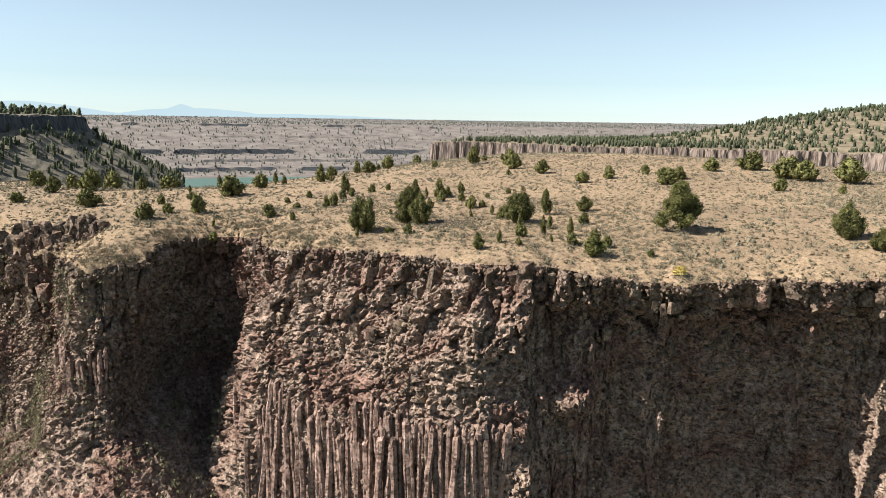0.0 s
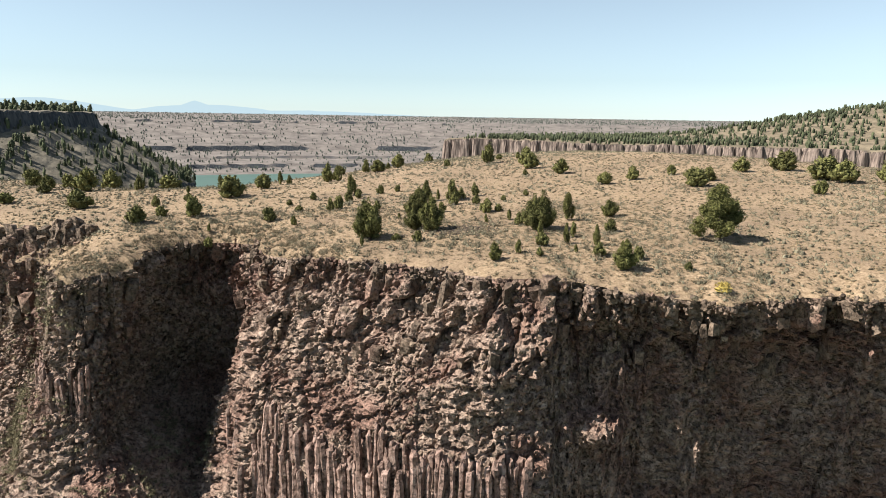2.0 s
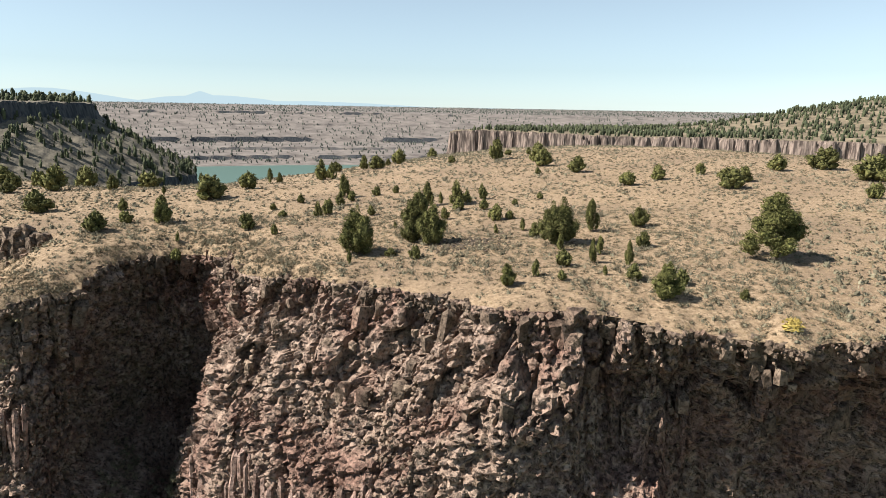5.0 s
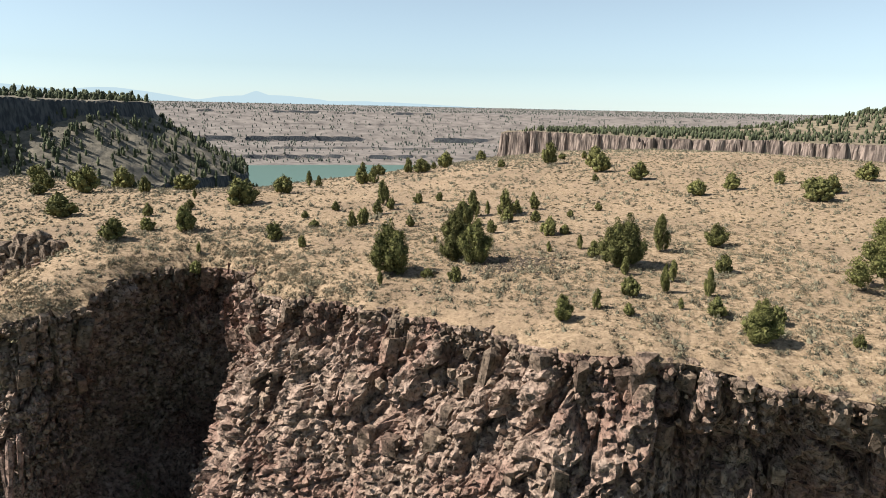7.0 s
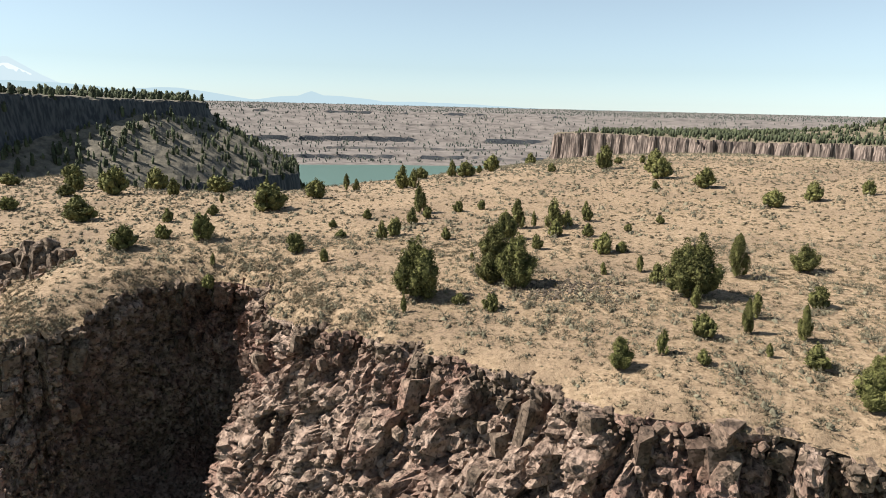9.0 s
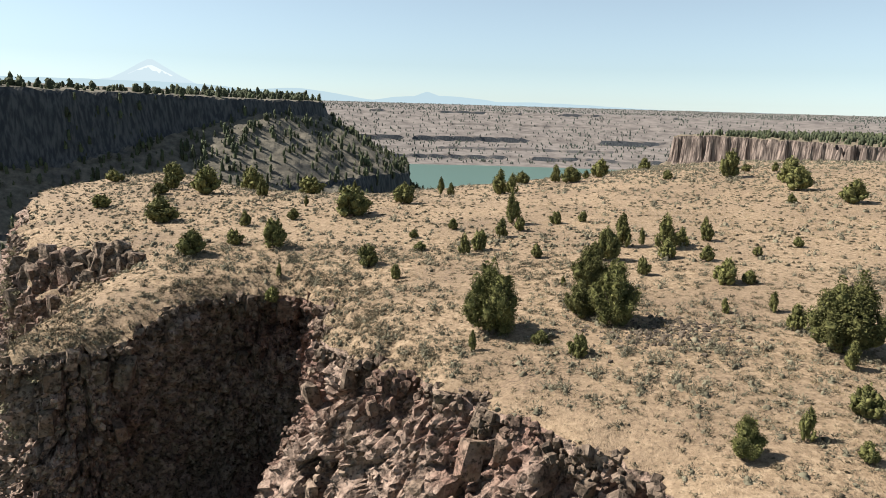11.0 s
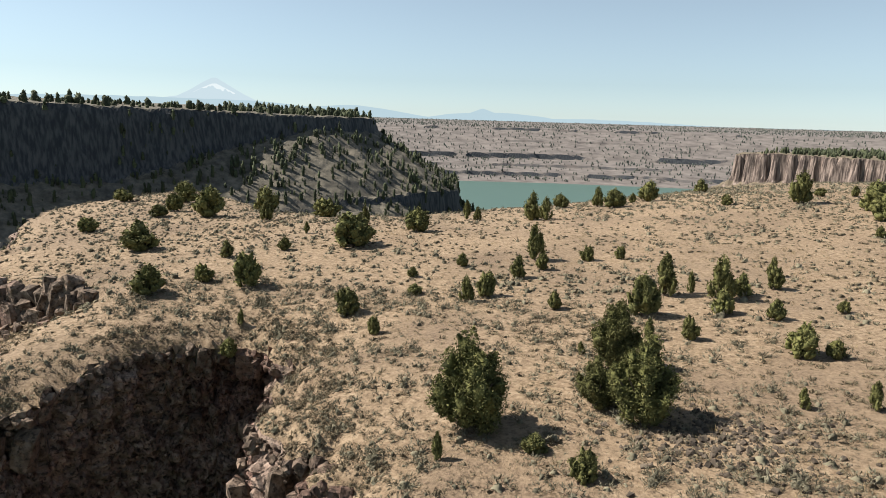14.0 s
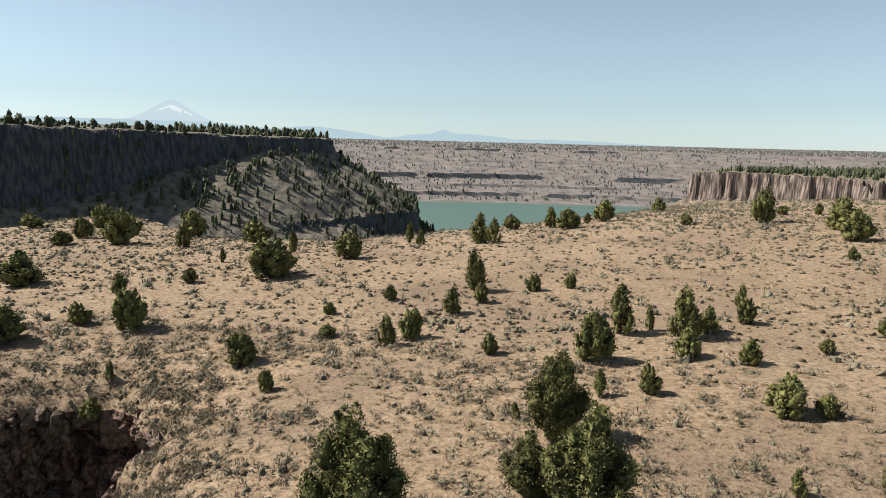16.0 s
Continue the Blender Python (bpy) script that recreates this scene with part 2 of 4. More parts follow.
# distant mountains glow in one flat colour: air haze painted as emission
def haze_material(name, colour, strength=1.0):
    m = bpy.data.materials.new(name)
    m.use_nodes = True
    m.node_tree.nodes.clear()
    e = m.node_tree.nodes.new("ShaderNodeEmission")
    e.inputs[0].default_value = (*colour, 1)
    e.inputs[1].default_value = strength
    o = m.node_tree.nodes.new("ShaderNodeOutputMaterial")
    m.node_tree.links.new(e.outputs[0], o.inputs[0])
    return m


# ---- the mesa: outline of its rim and the shape of its top ----
RIM = [(-126, 205, .6), (-129, 182, .6), (-121, 161, .6), (-103, 141, .6), (-86, 126, .35), (-75, 116.5, .25), (-68, 112, .2), (-61, 110, .26),
       (-56, 103, .27), (-51, 96, .3), (-46.5, 93.2, .22), (-44.2, 96.5, .0), (-43.8, 104, -.08), (-42.5, 110.5, -.14), (-38, 116.5, -.16), (-33, 114.5, -.1), (-29.5, 109, .15),
       (-26.5, 104.5, .35), (-22, 101, .5), (-17, 97.5, .52), (-12, 94, .52), (-7, 92.5, .52), (-3, 90, .5)]
RIM += [(1, 87, .55), (5, 84, .58), (9.5, 83, .36), (16, 82, .1), (22, 80.3, -.1), (28, 79.2, -.19), (33, 79.2, -.22), (38, 80.6, -.24), (45, 79.4, -.24), (51, 77.5, -.22),
        (57, 76, -.05), (64, 74.5, .3), (75, 73, .4), (110, 76, .4), (150, 88, .5), (170, 122, .5), (150, 160, .5), (121, 188, .5), (104, 208, .5), (82, 242, .5), (46, 268, .6), (4, 285, .6), (-14, 268, .6),
        (-26, 240, .6), (-36, 222, .6), (-46, 208, .6), (-54, 196, .6), (-66, 188, .6), (-80, 184, .6), (-98, 190, .6)]


def chaikin(p, times=2):
    for _ in range(times):
        q = np.roll(p, -1, 0)
        p = np.stack([p * 0.75 + q * 0.25, p * 0.25 + q * 0.75], 1).reshape(-1, p.shape[1])
    return p


def ragged(p):
    """The rim with its bites and noses, stepped finely where the camera sees it near."""
    q = np.vstack([p, p[:1]])
    L = np.concatenate([[0], np.cumsum(np.hypot(*np.diff(q[:, :2], axis=0).T))])
    near = (q[:-1, 0] > -95) & (q[:-1, 0] < 75) & (q[:-1, 1] < 140)
    s = np.concatenate([np.arange(L[i], L[i + 1] - 0.4, 1.1) if near[i] else [L[i]] for i in range(len(p))])
    out = np.stack([np.interp(s, L, q[:, j]) for j in range(3)], -1)
    _, _, r = cells(out[:, 0] / 3.2, out[:, 1] / 3.2, 0.5, 15)
    _, _, r2 = cells(out[:, 0] / 1.3, out[:, 1] / 1.3, 0.5, 16)
    push = 2.8 * (r - 0.5) + 1.5 * (r2 - 0.5)
    tx, ty = np.gradient(out[:, 0]), np.gradient(out[:, 1])
    n = np.hypot(tx, ty)
    out[:, 0] += push * ty / n
    out[:, 1] -= push * tx / n
    return out


rim_line = ragged(chaikin(np.array(RIM, float)))
LX = rim_line[:, 0]
LY = rim_line[:, 1]


def outline_distance(x, y, px, py):
    """Signed distance to a closed outline, positive inside."""
    x, y = np.asarray(x, float), np.asarray(y, float)
    best = np.full(x.shape, 1e9)
    inside = np.zeros(x.shape, bool)
    n = len(px)
    for i in range(n):
        ax, ay, bx, by = px[i], py[i], px[(i + 1) % n], py[(i + 1) % n]
        t = np.clip(((x - ax) * (bx - ax) + (y - ay) * (by - ay)) / ((bx - ax) ** 2 + (by - ay) ** 2), 0, 1)
        best = np.minimum(best, np.hypot(x - ax - t * (bx - ax), y - ay - t * (by - ay)))
        inside ^= ((ay > y) != (by > y)) & (x < (bx - ax) * (y - ay) / (by - ay + 1e-12) + ax)
    return np.where(inside, best, -best)


def rim_distance(x, y):
    return outline_distance(x, y, LX, LY)


def top_height(x, y, d=None):
    if d is None:
        d = rim_distance(x, y)
    g = 0.15 + 0.031 * np.clip(x, -75, 60) + 2.1 * (1 - np.exp(-np.maximum(d, 0) / 14)) + 0.018 * np.clip(y - 100, 0, 110)
    g = g - 1.5 * np.exp(-((x + 51) ** 2 + (y - 97) ** 2) / 120.0)
    g = g - 2.3 * smooth01(115.6 + 0.15 * (x + 66) - y, 0, 1.3) * smooth01(-x, 53, 61) * smooth01(x, -82, -76)   # terrace below the outcrop
    g = g - 1.5 * cells(x / 1.7, y / 1.7, 0.5, 17)[2] * np.exp(-np.maximum(d, 0) / 1.6) * smooth01(-x, 14, 24) * smooth01(150 - y, 0, 20)   # broken edge
    g = g + 2.0 * smooth01(y, 125, 200) * smooth01(x, -40, 40)
    g = g - 0.6 * np.exp(-np.maximum(d, 0) / 1.3)
    g = g - 1.7 * smooth01(x, 8, 26) * np.exp(-np.maximum(d, 0) / 9.0)
    g = g + 0.35 * fbm(x / 14, y / 14, 0.0, 4, 11) + 0.05 * fbm(x / 1.5, y / 1.5, 0.0, 2, 12)
    return g - 0.9 * np.maximum(-d, 0) - 2.8 * smooth01(y, 200, 290) * smooth01(-x, -60, 30) - 1.5 * smooth01(y, 150, 185) * smooth01(-x, 0, 45)


def ground_z(x, y):
    x, y = np.atleast_1d(np.asarray(x, float)), np.atleast_1d(np.asarray(y, float))
    return top_height(x, y)


def build_top(name, xs, ys):
    X, Y = np.meshgrid(xs, ys)
    D = rim_distance(X, Y)
    Z = top_height(X, Y, D)
    # pull the outermost points in to the rim itself
    e = 0.05
    gx = (rim_distance(X + e, Y) - D) / e
    gy = (rim_distance(X, Y + e) - D) / e
    move = np.where(D < 0, np.clip(-D, 0, 1.2), 0)
    X, Y = X + gx * move, Y + gy * move
    Z = np.where(D < 0, top_height(X, Y, 0 * D), Z)
    V = np.stack([X, Y, Z], -1).reshape(-1, 3)
    F = grid_faces(*X.shape)
    keep = (D.ravel()[F] > -0.75).all(1) | ((D.ravel()[F] > -3.0).all(1) & (V[F, 0] > 62).any(1)) | ((D.ravel()[F] > -3.0).all(1) & (V[F, 1] > 150).any(1))
    F = F[keep]
    used = np.unique(F)
    remap = np.zeros(len(V), np.int64)
    remap[used] = np.arange(len(used))
    return mesh_of(name, V[used], remap[F], M_SOIL, True)


axis_x = np.concatenate([np.arange(-135, -75, 1.5), np.arange(-75, 62, 0.55), np.arange(62, 340, 3.0)])
axis_y = np.concatenate([np.arange(70, 150, 0.55), np.arange(150, 200, 1.2), np.arange(200, 340, 3.0)])
mesa_top = tagged(new("ground", build_top("ground", axis_x, axis_y)), "tan dry grass and bare soil on the mesa top", "ground", kind="structure")


# ---- cliff below the rim ----
def resample_rim():
    P = np.vstack([rim_line, rim_line[:1]])
    L = np.concatenate([[0], np.cumsum(np.hypot(*np.diff(P[:, :2], axis=0).T))])
    mid = np.interp(np.arange(0, L[-1], 0.5), L, P[:, 0]), np.interp(np.arange(0, L[-1], 0.5), L, P[:, 1])
    fine = (mid[0] > -90) & (mid[0] < 72) & (mid[1] < 140)
    step = np.where(fine, np.where((mid[0] < -44) & (mid[0] > -62), 0.15, 0.23), 3.0)
    s, out = 0.0, []
    while s < L[-1]:
        out.append(s)
        s += step[min(int(s / 0.5), len(step) - 1)]
    s = np.array(out + [L[-1]])
    return s, np.interp(s, L, P[:, 0]), np.interp(s, L, P[:, 1]), np.interp(s, L, P[:, 2])


S, RX, RY, RK = resample_rim()
tx, ty = np.gradient(RX, S + np.arange(len(S)) * 1e-9), np.gradient(RY, S + np.arange(len(S)) * 1e-9)
NX, NY = ty, -tx


def soften(a, width):
    """Mean over a stretch of the rim, whose steps differ."""
    grid = np.arange(0, S[-1], 0.5)
    g = np.interp(grid, S, a)
    k = np.ones(int(width / 0.5)) / int(width / 0.5)
    g = np.convolve(np.pad(g, len(k), mode="wrap"), k, "same")[len(k):-len(k)]
    return np.interp(S, grid, g)


NX, NY = soften(NX, 8.0), soften(NY, 8.0)
nl = np.hypot(NX, NY)
NX, NY = NX / nl, NY / nl
DEPTH = np.concatenate([np.arange(-0.03, 33, 0.23), np.arange(33.2, 42, 0.8), np.arange(44, 125, 8.0)])


SX, SY = soften(RX, 7.0), soften(RY, 7.0)


def cliff_point(i, depth):
    """The place on the cliff face at the rim's step i (array) and that depth, before the fine relief."""
    w = smooth01(depth, 1.0, 8.0)
    x0, y0, k = RX[i] * (1 - w) + SX[i] * w, RY[i] * (1 - w) + SY[i] * w, RK[i]
    left = smooth01(-x0, 24, 34)
    floor_d = 25 + 4 * vnoise(x0 / 9, 0.0, 3.0, 5)
    middle = smooth01(x0, -27, -21) * smooth01(13 - x0, 0, 5)
    shaded = smooth01(x0, 9, 15) * smooth01(80 - x0, 0, 8)
    dcol = 16.0 - 5.0 * smooth01(x0, -3, 4) + 2.0 * vnoise(x0 / 6, 0.0, 1.0, 8)
    slope = k * (depth - middle * 0.85 * np.maximum(depth - dcol, 0))
    ledge = shaded * 4.5 * np.exp(-((x0 - 16.5) / 3.2) ** 2 - ((depth - 16.5) / 2.2) ** 2)
    off = slope + ledge - shaded * 3.0 * smooth01(depth, 2.5, 7.0) + left * 1.25 * np.maximum(depth - floor_d, 0) + 1.3 * np.maximum(depth - 42, 0)
    relief = (2.2 - 1.5 * shaded) * fbm(x0 / 11, y0 / 11, depth / 13, 3, 21) * smooth01(depth, 0.5, 8)
    off = off + relief
    z = top_height(RX[i], RY[i], np.full(np.shape(x0), 0.0)) - depth
    return x0 + NX[i] * off, y0 + NY[i] * off, z


II, DD = np.meshgrid(np.arange(len(S)), DEPTH)
CX, CY, CZ = cliff_point(II, DD)
f1, f2, rid = cells(CX / 1.5, CY / 1.5, CZ / 1.3, 31)
g1, g2, gid = cells(CX / 0.6, CY / 0.6, CZ / 0.55, 41)
b1, b2, bid = cells(CX / 2.3, CY / 2.3, CZ / 5.0, 36)
rough = smooth01(DD, 0.0, 1.0) * smooth01(60 - DD, 0, 10)
upper = smooth01(DD, 0.2, 1.5) * (1 - 0.65 * smooth01(DD, 7, 12))
c1, c2, cid = cells(CX / 1.15, CY / 1.15, CZ / 9.0, 37)
wall = smooth01(RX[II], 8, 14) * smooth01(70 - RX[II], 0, 10) * smooth01(DD, 4, 8)            # the shaded wall of upright columns
big = upper * (2.9 * (bid - 0.6) - 0.7 * np.exp(-((b2 - b1) / 0.10) ** 2))
rubble = (1 - 0.6 * upper) * (0.95 * (rid - 0.5) + 0.6 * (0.45 - f1)) - 0.45 * np.exp(-((f2 - f1) / 0.12) ** 2)
bulge = rough * (big + (1 - 0.6 * wall) * rubble + wall * (1.3 * (cid - 0.5) - 0.5 * np.exp(-((c2 - c1) / 0.12) ** 2)) + 0.5 * (gid - 0.5) + 0.55 * (0.45 - g1) - 0.18 * np.exp(-((g2 - g1) / 0.15) ** 2))
talus = smooth01(-RX[II], 22, 32) * smooth01(DD, 23, 29)
calm = 1 - 0.75 * talus - 0.2 * smooth01(RX[II], 10, 16) * smooth01(DD, 4, 8)
calm = calm * (1 - 0.7 * smooth01(RX[II], -24, -20) * smooth01(11 - RX[II], 0, 3) * smooth01(DD, 18.5, 20.5))
CX, CY = CX + NX[II] * bulge * calm, CY + NY[II] * bulge * calm
CZ = CZ + 0.25 * rough * (gid - 0.5) + talus * (0.9 * (rid - 0.5) + 0.6 * (gid - 0.5))
cliff_mesh = mesh_of("cliff", np.stack([CX, CY, CZ], -1).reshape(-1, 3), grid_faces(*CX.shape), M_ROCK)
cliff = tagged(new("cliff", cliff_mesh), "rugged dark brown basalt cliff below the mesa rim", "cliff", kind="structure")

# ---- canyon country round the mesa ----
WATER_Z = -105.0


def edge_distance(x, y, edge):
    e = np.array(edge, float)
    return outline_distance(x, y, e[:, 0], e[:, 1])


LEFT_EDGE = [(-760, -600), (-640, 60), (-575, 215), (-520, 330), (-470, 436), (-432, 518), (-396, 588), (-366, 648), (-350, 694), (-372, 745), (-440, 800), (-700, 900), (-1500, 1000), (-3000, 1050), (-3000, -600)]
RIGHT_EDGE = [(2500, 300), (700, 520), (420, 690), (200, 790), (60, 860), (-10, 900), (40, 1010), (200, 1150), (500, 1250), (2500, 1300)]


def terrain(x, y):
    wob = 14 * fbm(x / 70, y / 70, 0.0, 4, 51)
    base = np.full(x.shape, WATER_Z - 6.0)
    flute = 4.5 * vnoise(x / 5, y / 5, 0.0, 52) + 3.5 * vnoise(x / 17, y / 17, 0.0, 53)
    # the shaded mesa across the side canyon
    d = edge_distance(x, y, LEFT_EDGE) + wob * 0.8 + flute * 0.25
    top = 17 + np.clip((-x - 350) / 250, 0, 1) * 10
    o = np.maximum(-d, 0)
    along = 0.425 * x + 0.905 * y
    tall = np.clip((405 - along) / 190, 0, 1)
    gully = 5.0 * smooth01(o, 8, 30) * smooth01(100 - o, 0, 25) * np.abs(vnoise(along / 30, o / 160, 0.0, 54))
    z = top - (13 + 3 * flute / 10 + 44 * tall) * smooth01(o, 0, 4 + 12 * tall) - 0.64 * np.clip(o - 4 - 12 * tall, 0, 82 - 30 * tall) - gully
    z = z - (20 * smooth01(along, 425, 490) + 4) * smooth01(o + 0.6 * wob, 86 - 18 * tall, 91 - 18 * tall) - 0.5 * np.maximum(o - 90 + 18 * tall, 0)
    base = np.maximum(base, np.where(d > 0, top, z))
    # the red-walled mesa behind, with its wooded hill
    d = edge_distance(x, y, RIGHT_EDGE) + wob * 0.6 + flute
    o = np.maximum(-d, 0)
    top = -8 + 62 * smooth01(np.hypot((x - 850) / 1.1, y - 1000), 620, 80) * smooth01(d, 20, 220)
    z = -8 - 30 * smooth01(o, 0, 5) - np.maximum(o - 6, 0) * 0.6
    base = np.maximum(base, np.where(d > 0, top, z))
    # the far side of the lake
    r = np.hypot(x, y) - 75 + 14 * fbm(x / 240, y / 240, 0.0, 4, 61) - 0.10 * x
    z = -111 + 0.06 * np.clip(r - 1400, 0, 190) + 0.045 * np.clip(r - 1600, 0, 260) + 0.15 * np.clip(r - 1868, 0, 330) + 0.0095 * np.clip(r - 2243, 0, 2800)
    for q, (r0, high, bare) in enumerate(((1600, 9, -0.2), (1716, 6, -0.05), (1862, 13, -0.3), (2036, 4, 0.05), (2235, 9, -0.05))):
        gap = smooth01(fbm(x / 70, y / 70, 4.0 * q, 3, 62 + q), bare, bare + 0.14)      # ledges of bare rock, broken by slopes
        z = z + high * (gap * smooth01(r, r0, r0 + 5) + (1 - gap) * smooth01(r, r0 - 40, r0 + 40))
    z = z + 1.0 * fbm(x / 26, y / 26, 0.0, 3, 64) * smooth01(r, 1440, 1700) * smooth01(2600 - r, 0, 400)
    base = np.maximum(base, np.where(y > 200, z, -999))
    return base + 3.0 * smooth01(1000 - np.hypot(x, y), 0, 200) * smooth01(16 - base, 0, 20) * fbm(x / 32, y / 32, 0.0, 3, 72) + (0.35 + 1.2 * smooth01(1200 - np.hypot(x, y), 0, 200)) * fbm(x / 14, y / 14, 0.0, 3, 71)


ang = np.concatenate([np.linspace(-180, -66, 40)[:-1], np.linspace(-66, -8, 300)[:-1], np.linspace(-8, 46, 480), np.linspace(46, 180, 40)[1:]])


def land(name, label, az, rad, mat):
    A, R = np.meshgrid(np.radians(az), rad)
    X, Y = R * np.sin(A), R * np.cos(A) + 30
    V = np.stack([X, Y, terrain(X, Y)], -1).reshape(-1, 3)
    return tagged(new(name, mesh_of(name, V, grid_faces(*X.shape), mat, False)), label, "land", kind="structure")


near_rings = np.concatenate([np.linspace(60, 300, 20)[:-1], np.linspace(300, 960, 260)[:-1], np.linspace(960, 1330, 30)])
far_rings = np.concatenate([np.linspace(1330, 1580, 14)[:-1], np.linspace(1580, 2280, 140)[:-1], np.geomspace(2280, 4900, 30)])
split = int(np.argmin(np.abs(ang + 8)))
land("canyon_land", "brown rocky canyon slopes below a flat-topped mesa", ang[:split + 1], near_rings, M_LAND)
land("red_mesa", "flat mesa with a reddish columned cliff along its edge", ang[split:], near_rings, M_RED)
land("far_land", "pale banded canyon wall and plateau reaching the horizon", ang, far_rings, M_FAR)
a = np.radians(np.arange(0, 360, 6))
bm = bmesh.new()
bm.faces.new([bm.verts.new((2600 * math.sin(t), 2600 * math.cos(t), WATER_Z)) for t in -a])
me = bpy.data.meshes.new("lake")
bm.to_mesh(me)
me.materials.append(M_WATER)
lake = tagged(new("water", me), "calm green lake at the bottom of the canyon", "lake", kind="structure")


# ---- mountains on the horizon ----
def ridge(name, label, r, az0, az1, peaks, colour, seed, foot=-0.02, crest=1.0):
    """A mountain line: peaks of (azimuth, height in degrees, width, sharpness); foot and crest: the share of the height that is covered."""
    az = np.linspace(az0, az1, 500)
    el = np.zeros(500)
    for c, h, w, p in peaks:
        el = np.maximum(el, h * np.exp(-np.abs((az - c) / w) ** p))
    el = np.maximum(np.minimum(el, 2.74) + 0.05 * fbm(az / 1.2, 0.0 * az, 0.0, 4, seed), 0)
    if foot > 0:
        foot = np.minimum(foot + 0.16 * (1 + fbm(az / 0.35, 0.0 * az, 0.0, 3, seed + 1)), crest - 0.01)
    rows = []
    for q, rr in ((0.0, r), (0.35, r + 15), (0.7, r + 30), (1, r + 45)):
        h = 17 + rr * np.tan(np.radians(el)) * (foot + (crest - foot) * q)
        rows.append(np.stack([rr * np.sin(np.radians(az)), rr * np.cos(np.radians(az)), h], -1))
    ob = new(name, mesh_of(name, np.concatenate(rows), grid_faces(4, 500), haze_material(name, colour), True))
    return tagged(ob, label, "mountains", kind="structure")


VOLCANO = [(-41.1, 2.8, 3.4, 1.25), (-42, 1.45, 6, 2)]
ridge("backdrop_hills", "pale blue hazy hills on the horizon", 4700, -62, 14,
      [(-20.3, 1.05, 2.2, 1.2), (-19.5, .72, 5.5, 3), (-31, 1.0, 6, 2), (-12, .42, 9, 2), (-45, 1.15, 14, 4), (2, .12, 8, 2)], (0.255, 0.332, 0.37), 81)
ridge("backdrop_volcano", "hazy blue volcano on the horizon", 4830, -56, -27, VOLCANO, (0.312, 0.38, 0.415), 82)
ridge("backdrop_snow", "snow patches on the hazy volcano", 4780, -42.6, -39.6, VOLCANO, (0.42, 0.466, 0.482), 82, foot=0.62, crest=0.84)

# ---- vegetation and loose stone ----
rng = np.random.default_rng(7)


def turned(n):
    """Random rotations (n, 3, 3)."""
    q = rng.normal(size=(n, 4))
    q /= np.linalg.norm(q, axis=1)[:, None]
    w, x, y, z = q.T
    return np.stack([np.stack([1 - 2 * (y * y + z * z), 2 * (x * y - z * w), 2 * (x * z + y * w)], -1),
                     np.stack([2 * (x * y + z * w), 1 - 2 * (x * x + z * z), 2 * (y * z - x * w)], -1),
                     np.stack([2 * (x * z - y * w), 2 * (y * z + x * w), 1 - 2 * (x * x + y * y)], -1)], 1)


def tufts(centres, axes, length, width, blades):
    """Small sprays of pointed blades: one island for each."""
    n = len(centres)
    a = axes / np.linalg.norm(axes, axis=1)[:, None]
    V, F = [centres[:, None, :]], []
    for b in range(blades):
        d = a + 0.75 * rng.normal(size=(n, 3))
        d /= np.linalg.norm(d, axis=1)[:, None]
        side = np.cross(d, rng.normal(size=(n, 3)))
        side /= np.linalg.norm(side, axis=1)[:, None] + 1e-9
        L = (length * rng.uniform(0.6, 1.2, n))[:, None]
        W = (width * rng.uniform(0.7, 1.2, n))[:, None]
        V += [(centres + d * L * 0.55 + side * W)[:, None], (centres + d * L)[:, None], (centres + d * L * 0.5 - side * W)[:, None]]
        F.append([0, 1 + 3 * b, 2 + 3 * b])
        F.append([0, 2 + 3 * b, 3 + 3 * b])
    V = np.concatenate(V, 1)
    k = V.shape[1]
    F = np.array(F)[None] + (np.arange(n) * k)[:, None, None]
    return V.reshape(-1, 3), F.reshape(-1, 3)


def dome(radius, height, rings=3, sides=7, jitter=0.2, foot=1.0):
    """A lumpy bush or crown, as triangles."""
    V, F = [], []
    for i in range(rings):
        u = i / rings
        r = radius * (foot + (1 - foot) * min(1.0, u * 2.5)) * (math.cos(u * 1.45) if foot == 1 else (1 - u) ** 0.5)
        for j in range(sides):
            t = 2 * math.pi * (j + 0.5 * (i % 2)) / sides
            q = r * (1 + jitter * rng.normal())
            V.append((q * math.cos(t), q * math.sin(t), height * math.sin(u * 1.5) * (1 + 0.5 * jitter * rng.normal())))
    V.append((0.1 * radius * rng.normal(), 0.1 * radius * rng.normal(), height * (1 + 0.5 * jitter * rng.normal())))
    for i in range(rings - 1):
        for j in range(sides):
            a, b, c, d = i * sides + j, i * sides + (j + 1) % sides, (i + 1) * sides + (j + 1) % sides, (i + 1) * sides + j
            F += [(a, b, c), (a, c, d)]
    F += [((rings - 1) * sides + j, (rings - 1) * sides + (j + 1) % sides, len(V) - 1) for j in range(sides)]
    return np.array(V), np.array(F)


def merged(*pieces):
    V, F, off = [], [], 0
    for v, f in pieces:
        V.append(v)
        F.append(f + off)
        off += len(v)
    return np.concatenate(V), np.concatenate(F)


def tube(points, radii, sides=6):
    """A tapered limb along points."""
    points = np.asarray(points, float)
    V = []
    for p, r in zip(points, radii):
        for j in range(sides):
            t = 2 * math.pi * j / sides
            V.append((p[0] + r * math.cos(t), p[1] + r * math.sin(t), p[2]))
    F = []
    for i in range(len(points) - 1):
        for j in range(sides):
            F.append((i * sides + j, i * sides + (j + 1) % sides, (i + 1) * sides + (j + 1) % sides, (i + 1) * sides + j))
    return np.array(V), np.array(F)


